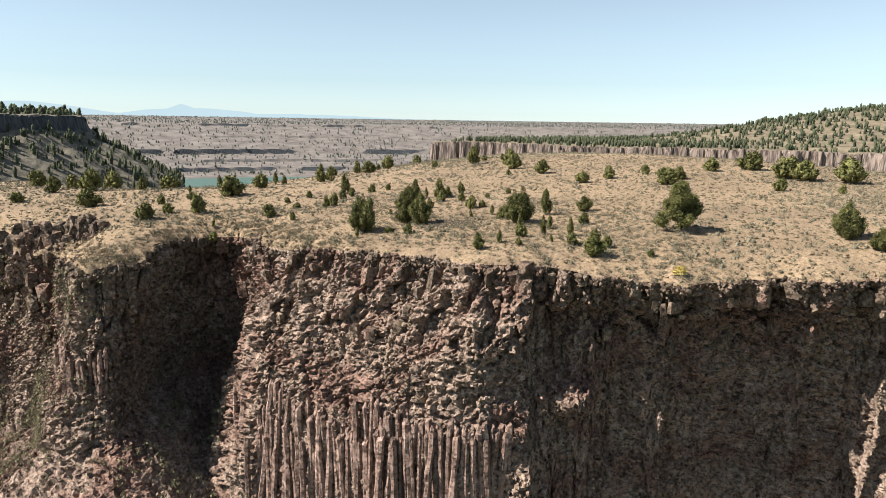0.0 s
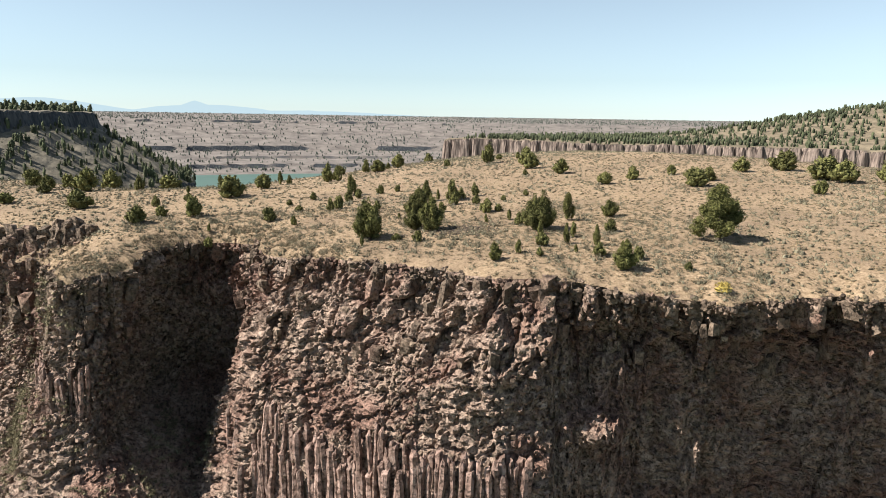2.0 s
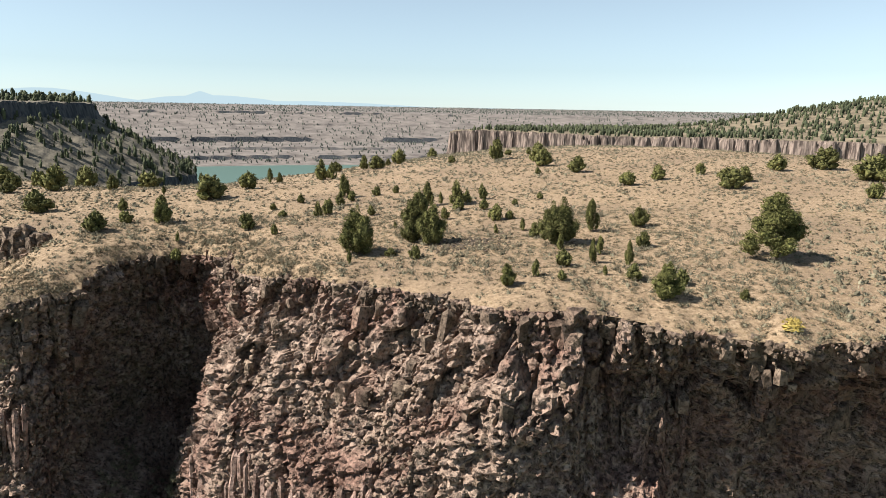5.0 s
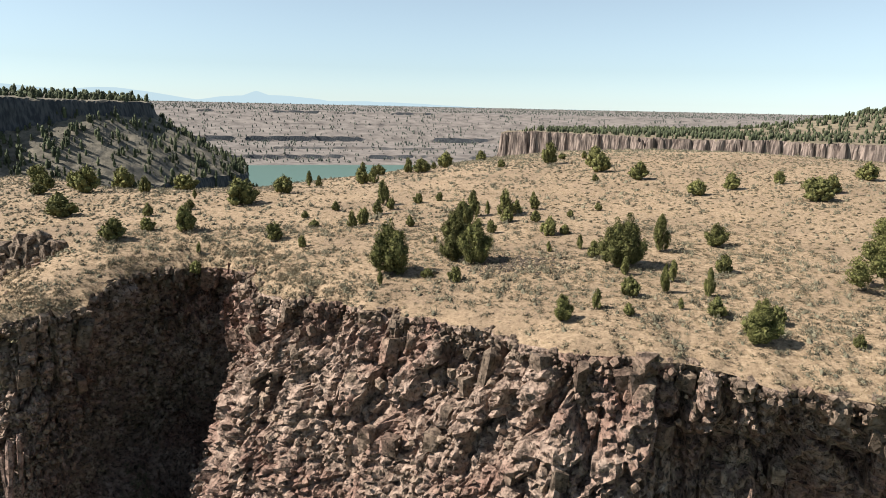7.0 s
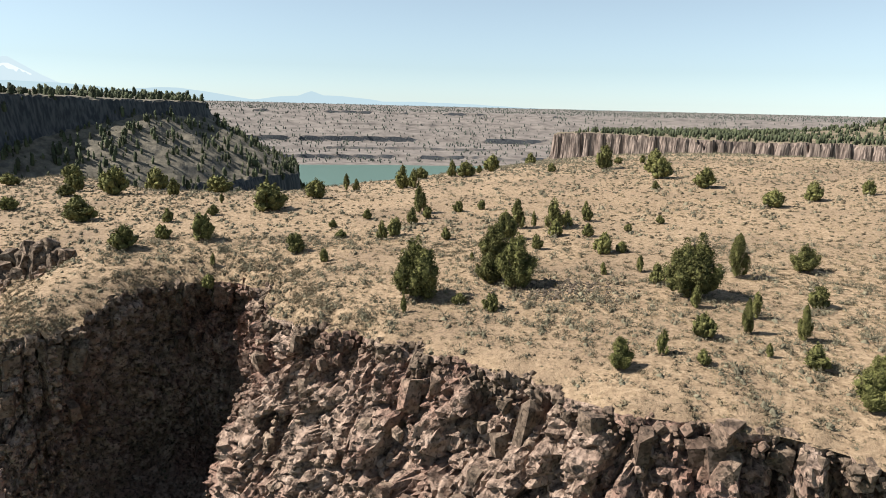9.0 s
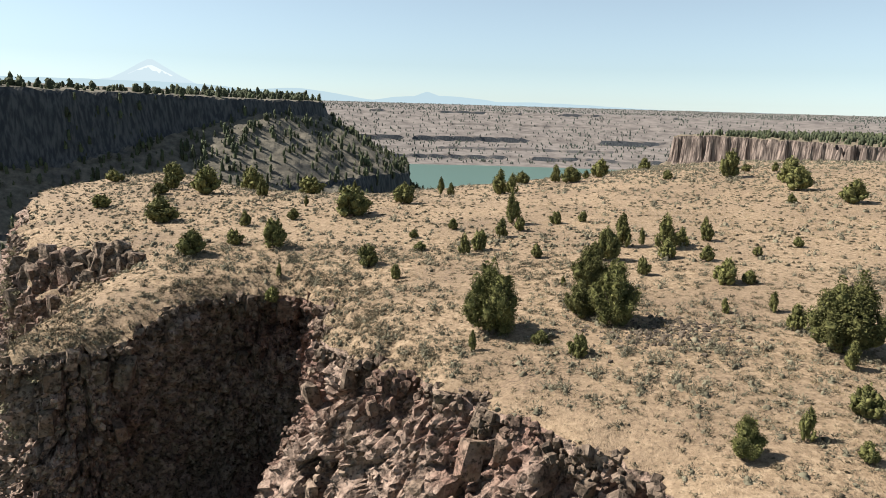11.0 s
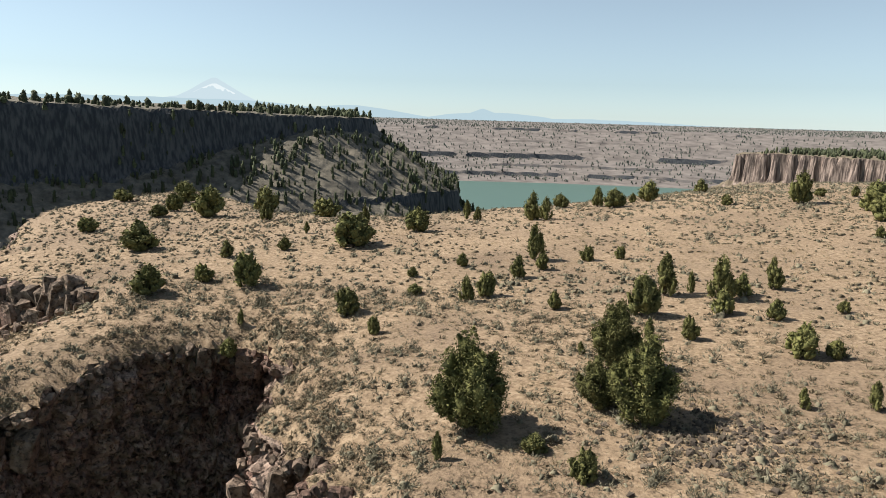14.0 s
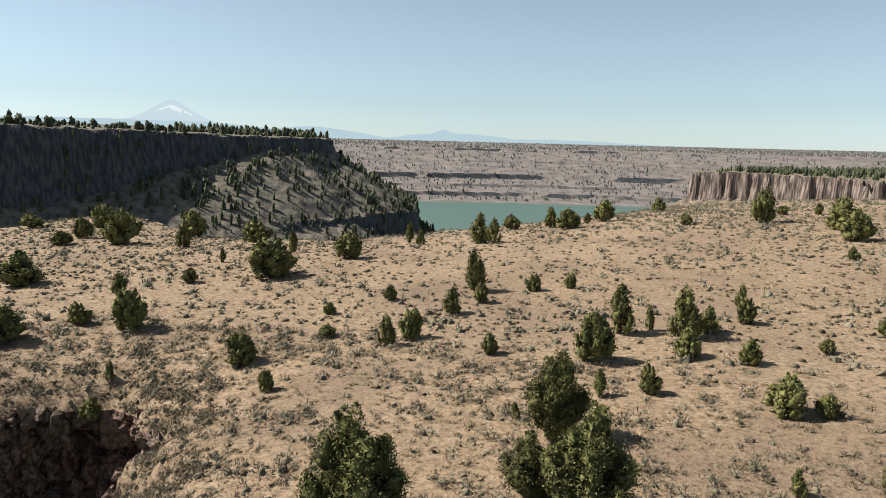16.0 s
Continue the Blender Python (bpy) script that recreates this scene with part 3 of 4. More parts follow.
def juniper_meshes(kind, seed, fine=1.0):
    """Trunk, limbs and crown of a tree one metre high and about 0.7 wide: upright flames of foliage round the trunk. kind: cone, lobed, open."""
    global rng
    rng = np.random.default_rng(seed)
    flames = []                                     # x, y, foot, height, radius, lean
    if kind == "cone":
        flames.append((0, 0, 0.05, 0.95, 0.15))
        for q in range(16):
            t, u = rng.uniform(0, 6.28), rng.random()
            r = 0.24 * (1 - 0.75 * u)
            flames.append((r * math.cos(t), r * math.sin(t), 0.04 + 0.55 * u, 0.30 + 0.12 * rng.random(), 0.085))
    elif kind == "lobed":
        for q in range(40):
            z = 0.0 + 0.66 * rng.random() ** 1.15
            r = 0.33 * min(1.0, 0.62 + 2.0 * z) * (1 - (z / 0.8) ** 1.6) * math.sqrt(0.12 + 0.88 * rng.random())
            t = rng.uniform(0, 6.28)
            flames.append((r * math.cos(t), r * math.sin(t), z * 0.95, 0.26 + 0.12 * rng.random(), 0.075 + 0.025 * rng.random()))
        for q in range(5):
            t, r = rng.uniform(0, 6.28), 0.11 * rng.random()
            flames.append((r * math.cos(t), r * math.sin(t), 0.08, rng.uniform(0.66, 0.95), 0.085))
    else:
        for q in range(44):
            z = 0.01 + 0.78 * rng.random()
            r = 0.37 * min(1.0, 0.85 + z) * (1 - 0.82 * z / 0.85) * math.sqrt(0.15 + 0.85 * rng.random())
            t = rng.uniform(0, 6.28)
            flames.append((r * math.cos(t), r * math.sin(t), z * 0.95, 0.19 + 0.07 * rng.random(), 0.07 + 0.02 * rng.random()))
    C, A = [], []
    area = sum(h * r for _, _, _, h, r in flames)
    for x, y, z, h, r in flames:
        n = max(8, int((17000 if fine == 1 else 7600 * fine) * h * r / area))
        u, t = rng.random(n) ** 0.95, rng.uniform(0, 6.28, n)
        rr = r * np.sin(np.pi * np.clip(0.12 + 0.88 * u, 0, 1)) ** 0.7 * rng.uniform(0.7, 1.05, n) * (1 + 0.14 * rng.normal(size=n))
        drift = 0.72 + 0.36 * np.sqrt(u)            # flames lean outwards from the foot
        C.append(np.stack([x * drift + rr * np.cos(t), y * drift + rr * np.sin(t), z + h * u], -1))
        A.append(np.stack([np.cos(t) * 0.6, np.sin(t) * 0.6, np.full(n, 1.1)], -1))
    C, A = np.concatenate(C), np.concatenate(A)
    C[:, 2] *= 0.95 / C[:, 2].max()
    V, F = tufts(C, A, (0.028 if fine == 1 else 0.072), (0.006 if fine == 1 else 0.014), 1)
    for x, y, z, h, r in flames:                    # the dense heart of each flame
        us = np.array([0.02, 0.16, 0.30, 0.44, 0.58, 0.70, 0.80]) if fine == 1 else np.array([0.02, 0.3, 0.65, 0.92])
        line = [(x * (0.72 + 0.36 * math.sqrt(w)), y * (0.72 + 0.36 * math.sqrt(w)), z + h * w) for w in us]
        cv, cf = tube(line, [(0.42 if fine == 1 else 0.66) * r * math.sin(math.pi * (0.12 + 0.86 * w)) ** 0.7 for w in us], 7 if fine == 1 else 5)
        cv = cv * np.array([1, 1, 0.95]) + 0.24 * r * rng.normal(size=cv.shape)
        F = np.concatenate([F, cf[:, [0, 1, 2]] + len(V), cf[:, [0, 2, 3]] + len(V)])
        V = np.concatenate([V, cv])
    crown = (V, F)
    trunk = tube([(0, 0, -0.05), (0.01, 0, 0.12), (-0.012, 0.01, 0.4), (0.0, 0.0, 0.8)], [0.038, 0.03, 0.02, 0.006])
    limbs = []
    for q in range(4):
        x, y, z, h, r = flames[int(rng.integers(len(flames)))]
        z0 = 0.05 + 0.2 * rng.random()
        limbs.append(mesh_of("limb", *tube([(0, 0, z0), (x * 0.5, y * 0.5, z0 + 0.12), (x, y, z0 + 0.15 + h * 0.5)], [0.016, 0.011, 0.003], 5), M_BARK, True))
    return mesh_of("trunk", *trunk, M_BARK, True), mesh_of("crown", *crown, M_JUNIPER, True), limbs


KINDS, FAR_KINDS = {}, {}
WIDE = {"cone": 0.6, "lobed": 0.58, "open": 0.64}            # the crown's width before it is scaled
for q, kind in enumerate(("cone", "cone", "lobed", "lobed", "lobed", "open", "open")):
    KINDS.setdefault(kind, []).append(juniper_meshes(kind, 100 + q))
    FAR_KINDS.setdefault(kind, []).append(juniper_meshes(kind, 120 + q, 0.17))
LABELS = {"cone": "slender pointed green juniper growing in dry grass", "lobed": "dense dark green juniper bush on dry ground", "open": "broad open yellow-green juniper on the mesa"}


def juniper(x, y, height, width, kind, turn):
    kinds = KINDS if y < 117 and height > 2.3 else FAR_KINDS
    trunk, crown, limbs = kinds[kind][int(turn * 7) % len(kinds[kind])]
    z = float(ground_z(x, y)[0])
    ob = new("juniper")
    ob.matrix_basis = pose(x, y, z - 0.04, 0, 0, turn * 57) @ Matrix.Diagonal((width / WIDE[kind], width / WIDE[kind], height, 1))
    for name, me in [("trunk", trunk), ("crown", crown)] + [("limb", m) for m in limbs]:
        new(name, me).parent = ob
    return tagged(ob, LABELS[kind] if height > 1.5 else "small young green juniper in dry grass", "tree", "junipers on the mesa")


# junipers by the near rim
for q, (x, y, h, w, kind) in enumerate([
        (-3.3, 106.2, 5.3, 3.5, "lobed"), (-5.9, 107.2, 3.2, 2.5, "lobed"), (-11.7, 102.4, 6.1, 3.9, "lobed"), (-7.8, 101.3, 1.1, 1.4, "lobed"),
        (-12.2, 99.2, 1.7, 0.7, "cone"), (-4.9, 99.3, 1.8, 1.3, "lobed"), (4.8, 88.7, 2.4, 1.6, "lobed"), (7.7, 90.9, 1.9, 1.0, "cone"),
        (10.1, 89.6, 1.2, 0.9, "lobed"), (10.9, 94.2, 2.0, 1.7, "lobed"), (21.2, 102.4, 2.1, 1.7, "lobed"), (14.1, 95.5, 2.9, 0.9, "cone"),
        (15.6, 98.9, 2.2, 1.2, "cone"), (17.8, 94.8, 2.9, 1.1, "cone"), (17.4, 90.6, 1.8, 1.7, "lobed"), (19.3, 86.1, 3.8, 2.5, "lobed"),
        (21.7, 89.4, 1.8, 1.3, "lobed"), (14.7, 91.7, 1.1, 0.6, "cone"), (11.5, 103.8, 5.8, 4.2, "lobed"), (11.5, 100.7, 2.0, 1.2, "cone"),
        (9.2, 107.5, 2.1, 1.4, "lobed"), (33.5, 96.6, 7.6, 6.2, "open")]):
    juniper(x, y, h, w, kind, 0.9 * q + 0)
# junipers by the near rim
for q, (x, y, h, w, kind) in enumerate([
        (53.5, 90.5, 5.4, 4.0, "lobed"), (54.9, 84.6, 3.3, 3.0, "lobed"), (26.6, 86.3, 1.2, 1.0, "lobed")]):
    juniper(x, y, h, w, kind, 0.9 * q + 0)
# junipers in the middle of the mesa
for q, (x, y, h, w, kind) in enumerate([
        (-67.6, 132.5, 3.9, 4.9, "lobed"), (-48.8, 122.9, 2.1, 1.9, "lobed"), (-43.6, 123.2, 3.9, 2.8, "lobed"), (-53.6, 131.8, 2.2, 1.7, "lobed"),
        (-50.4, 117.3, 3.2, 3.2, "lobed"), (-37.9, 113.8, 1.8, 1.4, "lobed"), (-38.5, 116.1, 1.6, 0.7, "cone"), (-30.0, 119.6, 2.6, 2.3, "lobed"),
        (-25.0, 115.5, 1.7, 1.1, "lobed"), (-29.2, 131.0, 1.2, 1.2, "lobed"), (-26.4, 125.5, 1.2, 1.6, "lobed"), (-20.9, 124.7, 2.5, 1.4, "cone"),
        (-19.8, 126.7, 2.6, 1.8, "lobed"), (-19.1, 134.0, 2.5, 1.7, "lobed"), (-13.0, 124.5, 1.7, 1.2, "lobed"), (-5.1, 131.5, 3.9, 2.3, "cone"),
        (-5.9, 124.7, 3.7, 2.5, "lobed"), (-3.0, 132.9, 2.2, 0.8, "cone"), (-0.5, 131.3, 4.1, 2.4, "cone"), (-0.2, 127.3, 2.2, 1.8, "lobed"),
        (1.2, 133.1, 2.2, 1.8, "lobed"), (-4.7, 118.9, 1.7, 1.0, "cone")]):
    juniper(x, y, h, w, kind, 0.9 * q + 1)
# junipers in the middle of the mesa
for q, (x, y, h, w, kind) in enumerate([
        (-2.0, 120.2, 1.9, 1.3, "lobed"), (-6.1, 113.2, 4.8, 3.0, "lobed"), (-8.5, 114.4, 1.0, 0.6, "cone"), (5.0, 119.2, 2.6, 2.1, "lobed"),
        (7.0, 119.4, 1.4, 1.2, "lobed"), (8.6, 131.0, 1.1, 1.0, "lobed"), (3.6, 126.7, 1.8, 1.4, "lobed"), (8.1, 111.4, 1.7, 1.0, "cone"),
        (4.6, 110.4, 1.3, 0.8, "cone"), (23.4, 113.4, 2.9, 2.6, "lobed"), (16.5, 109.7, 4.4, 2.1, "cone"), (65.0, 133.5, 2.8, 2.7, "lobed"),
        (75.4, 130.2, 2.1, 1.7, "lobed")]):
    juniper(x, y, h, w, kind, 0.9 * q + 1)
# junipers towards the lake
for q, (x, y, h, w, kind) in enumerate([
        (-111.5, 169.0, 2.9, 3.7, "lobed"), (-89.7, 160.4, 3.5, 3.0, "lobed"), (-86.6, 153.9, 2.3, 2.9, "lobed"), (-79.9, 158.3, 5.5, 5.1, "lobed"),
        (-68.4, 158.2, 3.4, 2.4, "lobed"), (-85.3, 179.8, 5.4, 4.9, "lobed"), (-54.0, 148.4, 1.8, 1.0, "cone"), (-69.2, 176.6, 3.9, 4.9, "lobed"),
        (-43.6, 143.2, 4.8, 5.4, "lobed"), (-50.9, 159.0, 3.5, 1.6, "cone"), (-49.9, 137.9, 1.8, 1.7, "lobed"), (-40.6, 155.6, 3.5, 3.5, "lobed"),
        (-26.2, 136.7, 1.6, 1.2, "lobed"), (-43.5, 181.3, 3.6, 1.8, "cone"), (-40.7, 179.2, 2.6, 1.6, "cone"), (-20.0, 142.6, 4.3, 2.4, "cone"),
        (-18.0, 138.7, 2.0, 1.4, "lobed"), (-14.6, 144.3, 1.9, 1.5, "lobed"), (-11.3, 145.9, 1.6, 1.3, "lobed"), (-31.3, 180.1, 5.0, 3.1, "lobed"),
        (-28.8, 178.8, 4.1, 2.4, "cone"), (-31.5, 199.1, 3.0, 3.0, "lobed")]):
    juniper(x, y, h, w, kind, 0.9 * q + 2)
# junipers towards the lake
for q, (x, y, h, w, kind) in enumerate([
        (-24.1, 197.2, 3.9, 2.4, "cone"), (-20.4, 193.4, 3.6, 3.8, "lobed"), (-18.4, 200.8, 2.0, 1.4, "lobed"), (-15.7, 202.0, 4.2, 3.6, "lobed"),
        (-8.4, 227.9, 3.2, 2.9, "lobed"), (-2.2, 191.7, 2.0, 2.0, "lobed"), (-103.3, 177.1, 4.7, 4.7, "lobed"), (-91.3, 171.9, 4.0, 3.2, "lobed"),
        (-86.2, 140.2, 2.4, 3.0, "lobed")]):
    juniper(x, y, h, w, kind, 0.9 * q + 2)
# junipers towards the red cliff
for q, (x, y, h, w, kind) in enumerate([
        (8.7, 193.8, 5.6, 3.7, "lobed"), (12.4, 205.3, 1.6, 2.1, "lobed"), (17.5, 204.9, 2.1, 1.4, "lobed"), (18.1, 187.6, 4.9, 4.3, "lobed"),
        (15.8, 165.2, 1.6, 1.4, "lobed"), (3.7, 141.4, 2.1, 1.1, "cone"), (3.8, 136.6, 2.3, 1.5, "lobed"), (18.3, 177.9, 4.2, 3.8, "lobed"),
        (23.8, 165.9, 3.7, 3.6, "lobed"), (30.1, 149.2, 2.7, 3.0, "lobed"), (36.8, 153.9, 3.2, 2.6, "lobed"), (46.3, 144.0, 4.0, 4.9, "lobed"),
        (46.6, 160.0, 2.6, 2.2, "lobed"), (51.3, 150.5, 3.2, 3.1, "lobed"), (63.9, 166.2, 3.6, 4.1, "lobed"), (74.7, 169.4, 5.1, 6.0, "lobed"),
        (76.8, 155.3, 5.5, 6.4, "lobed"), (78.6, 150.9, 5.0, 5.0, "lobed"), (86.4, 147.7, 6.1, 6.1, "lobed"), (13.0, 136.4, 1.3, 1.1, "lobed")]):
    juniper(x, y, h, w, kind, 0.9 * q + 3)

# ---- sagebrush and grass on the mesa ----
def shrub(seed, n, length, width, spread, height, heart=0.72, blades=1):
    global rng
    rng = np.random.default_rng(seed)
    t, u = rng.uniform(0, 6.28, n), np.sqrt(rng.random(n))
    c = np.stack([u * spread * np.cos(t), u * spread * np.sin(t), height * np.sqrt(1 - 0.9 * u * u) * rng.uniform(0.15, 1.0, n)], -1)
    ax = np.stack([np.cos(t) * u, np.sin(t) * u, np.full(n, 0.7)], -1)
    return merged(dome(spread * heart, height * (heart + 0.1), 2, 6, 0.36), tufts(c, ax, length, width, blades)) if height > 0.1 else tufts(c, ax, length, width, blades)


def cover(name, label, mat, bases, n, area, size, density, squash=(0.8, 1.2), seed=1, lift=-0.02):
    """One object of many small plants, scattered over a stretch of the mesa."""
    g = np.random.default_rng(seed)
    x = g.uniform(area[0], area[1], n)
    y = area[2] + (area[3] - area[2]) * g.random(n) ** 1.25
    d = rim_distance(x, y)
    keep = (d > 0.05) & (g.random(n) < density(x, y, d))
    x, y = x[keep], y[keep]
    z = top_height(x, y, d[keep])
    k = g.integers(len(bases), size=len(x))
    V, F, off = [], [], 0
    for i, (bv, bf) in enumerate(bases):
        m = k == i
        c = int(m.sum())
        sc = size[0] + (size[1] - size[0]) * g.random(c) ** 2.2
        v, f = scatter(bv, bf, np.stack([x[m], y[m], z[m] + lift], -1), sc, g.uniform(0, 6.28, c), g.uniform(*squash, c))
        V.append(v)
        F.append(f + off)
        off += len(v)
    return tagged(new(name, mesh_of(name, np.concatenate(V), np.concatenate(F), mat, True)), label, name.replace("_", " "), kind="stuff")


SAGE = [shrub(200 + q, 16, 0.28, 0.045, 0.42, 0.42, 0.58) for q in range(4)]
LOW = [merged(dome(0.30, 0.25, 2, 5, 0.4), shrub(210 + q, 7, 0.26, 0.04, 0.40, 0.09)) for q in range(4)]
TUFT = [shrub(220 + q, 11, 0.30, 0.013, 0.16, 0.05) for q in range(3)]


SAGE_FINE = []
for q in range(4):
    v, f = shrub(230 + q, 18, 0.21, 0.017, 0.40, 0.36, 0.42, 4)
    SAGE_FINE.append((v, f))


LOW_FINE = [merged(dome(0.15, 0.14, 2, 5, 0.5), shrub(240 + q, 10, 0.19, 0.017, 0.28, 0.09, blades=4)) for q in range(4)]


def near_stretch(x, y):
    return (y < 126) & (x > -52) & (x < 34)


def sage_density(x, y, d):
    clump = fbm(x / 9, y / 9, 0.0, 3, 91)
    wide = fbm(x / 40, y / 40, 2.0, 2, 92)
    return np.clip(0.5 + 0.9 * clump + 0.7 * wide, 0.08, 1.0)


def dark_density(x, y, d):
    return np.clip(0.55 + 0.9 * fbm(x / 12, y / 12, 5.0, 3, 93) + 0.5 * smooth01(x, -15, 20), 0.02, 1)


cover("sagebrush", "grey-green sagebrush scattered over dry soil", M_SAGE, SAGE, 34000, (-130, 120, 72, 260), (0.4, 1.45), lambda x, y, d: sage_density(x, y, d) * ~near_stretch(x, y), seed=2)
cover("sagebrush", "twiggy grey-green sagebrush between the near junipers", M_SAGE, SAGE_FINE, 11500, (-52, 34, 72, 126), (0.4, 1.6), sage_density, seed=6)
M_BRUSH = material("dark_brush", [(0.3, (0.085, 0.067, 0.043)), (0.6, (0.15, 0.122, 0.078))], 0.4, bump=0, island=0.3)
cover("low_brush", "low brown woody brush between the sagebrush", M_BRUSH, LOW, 38000, (-130, 120, 72, 215), (0.34, 1.05), lambda x, y, d: dark_density(x, y, d) * ~near_stretch(x, y), seed=3)
cover("low_brush", "low twiggy brown brush on the near dry ground", M_BRUSH, LOW_FINE, 10500, (-52, 34, 72, 126), (0.4, 1.25), dark_density, seed=5)
cover("rim_brush", "dark woody brush crowding the broken cliff rim", M_BRUSH, SAGE_FINE, 9000, (-64, -14, 92, 121), (0.4, 1.1), lambda x, y, d: (d < 3.2) * np.clip(0.75 + 0.8 * fbm(x / 5, y / 5, 3.0, 2, 89), 0, 1), seed=8)
cover("grass", "pale dry grass tufts on the mesa top", M_GRASS, TUFT, 16000, (-80, 62, 72, 160), (0.5, 1.3), lambda x, y, d: np.clip(0.6 + fbm(x / 11, y / 11, 8.0, 3, 94), 0.1, 1), seed=4)


# ---- far trees ----
def far_tree(seed, n=12, sides=6, radius=0.25):
    global rng
    rng = np.random.default_rng(seed)
    u, t = rng.random(n), rng.uniform(0, 6.28, n)
    r = (radius - 0.01) * np.cos(1.35 * u)
    c = np.stack([r * np.cos(t), r * np.sin(t), 0.1 + 0.8 * u], -1)
    return merged(dome(radius, 0.95, 3 if sides < 5 else 4, sides, 0.3, 0.8), tufts(c, np.stack([np.cos(t), np.sin(t), np.full(n, 0.7)], -1), 0.2, 0.06, 1))


FARTREES = [far_tree(300 + q, 14) for q in range(4)]
FARTREES_ROUND = [far_tree(320 + q, 14, 6, 0.42) for q in range(4)]
FARTREES_LOW = [far_tree(310 + q, 3, 4, 0.33) for q in range(4)]


def wood(name, label, bases, x, y, heights, seed, mat=None):
    g = np.random.default_rng(seed)
    z = terrain(x, y)
    ok = z > WATER_Z + 1.5
    x, y, z, heights = x[ok], y[ok], z[ok], heights[ok]
    k = g.integers(len(bases), size=len(x))
    V, F, off = [], [], 0
    for i, (bv, bf) in enumerate(bases):
        m = k == i
        c = int(m.sum())
        v, f = scatter(bv, bf, np.stack([x[m], y[m], z[m] - 0.3], -1), heights[m], g.uniform(0, 6.28, c), g.uniform(0.8, 1.3, c))
        V.append(v)
        F.append(f + off)
        off += len(v)
    return tagged(new(name, mesh_of(name, np.concatenate(V), np.concatenate(F), mat or M_FARTREE, True)), label, "trees", kind="stuff")


def near_line(edge, lo, hi, n, bounds, seed):
    """Points whose signed distance to an edge lies in a band."""
    g = np.random.default_rng(seed)
    x, y = g.uniform(bounds[0], bounds[1], n), g.uniform(bounds[2], bounds[3], n)
    d = edge_distance(x, y, edge)
    ok = (d > lo) & (d < hi)
    return x[ok], y[ok], d[ok]


g0 = np.random.default_rng(5)
x, y, d = near_line(LEFT_EDGE, 2, 70, 3800, (-900, -340, 150, 800), 6)
wood("rim_trees", "dark junipers along the top of the shaded mesa", FARTREES_ROUND, x, y, 2.5 + 5.5 * g0.random(len(x)) ** 1.4, 7)
x, y, d = near_line(LEFT_EDGE, -190, -4, 14000, (-800, -150, 150, 850), 8)
keep = g0.random(len(x)) < np.clip(0.45 + 0.6 * fbm(x / 60, y / 60, 0.0, 3, 95) + 0.3 * smooth01(y, 430, 640), 0, 1)
wood("slope_trees", "scattered dark junipers on the canyon slope", FARTREES, x[keep], y[keep], 1.6 + 6.9 * g0.random(int(keep.sum())) ** 1.3, 9)
x, y, d = near_line(RIGHT_EDGE, 12, 900, 26000, (-20, 1300, 480, 1500), 10)
keep = g0.random(len(x)) < np.clip(0.55 + 0.5 * fbm(x / 120, y / 120, 0.0, 3, 96), 0.05, 1)
wood("hill_trees", "green juniper woods on the hill behind the red cliff", FARTREES_LOW, x[keep], y[keep], g0.uniform(3.2, 7.2, int(keep.sum())), 11)
n = 26000
a, r = np.radians(g0.uniform(-46, 34, n)), 1420 + 3300 * g0.random(n) ** 1.35
x, y = r * np.sin(a), r * np.cos(a)
keep = g0.random(n) < np.clip(0.6 + 0.6 * fbm(x / 150, y / 150, 0.0, 3, 97), 0.1, 1)
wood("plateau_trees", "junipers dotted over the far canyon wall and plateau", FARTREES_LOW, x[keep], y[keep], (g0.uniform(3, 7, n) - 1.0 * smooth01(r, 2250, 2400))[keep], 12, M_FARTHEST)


# ---- stones and columns of the cliff ----
def block(seed):
    """A broken block of rock, about one metre."""
    g = np.random.default_rng(seed)
    bm = bmesh.new()
    corners = [(a, b, c) for a in (-1, 1) for b in (-1, 1) for c in (-1, 1)]
    for p in corners:
        bm.verts.new(tuple(np.array(p) * g.uniform(0.56, 1.0, 3) * np.array([0.5, 0.42, 0.5])))
    for p in g.normal(size=(7, 3)):
        bm.verts.new(tuple(p / np.linalg.norm(p) * g.uniform(0.45, 0.6)))
    res = bmesh.ops.convex_hull(bm, input=bm.verts)
    bmesh.ops.delete(bm, geom=list({v for v in res["geom_interior"] + res["geom_unused"] if isinstance(v, bmesh.types.BMVert)}), context="VERTS")
    bmesh.ops.triangulate(bm, faces=bm.faces)
    me = bpy.data.meshes.new("stone")
    bm.to_mesh(me)
    bm.free()
    me.materials.append(M_STONE)
    v = np.array([tuple(q.co) for q in me.vertices])
    return me, v, np.array([tuple(q.vertices) for q in me.polygons])


BLOCKS = [block(400 + q) for q in range(10)]
near_i = np.where((RX > -112) & (RX < 62) & (RY < 152))[0]


def cliff_spots(n, seed, lo, hi):
    g = np.random.default_rng(seed)
    i = near_i[g.integers(len(near_i), size=n)]
    depth = lo + (hi - lo) * g.random(n)
    x, y, z = cliff_point(i, depth)
    return i, x, y, z, g


M_RUBBLE = material("dark_basalt", [(0.3, (0.0285, 0.0233, 0.0181)), (0.5, (0.0808, 0.0632, 0.0482)), (0.72, (0.18, 0.144, 0.107))], 1.2, bump=0.8, bump_scale=4.0, island=0.4)


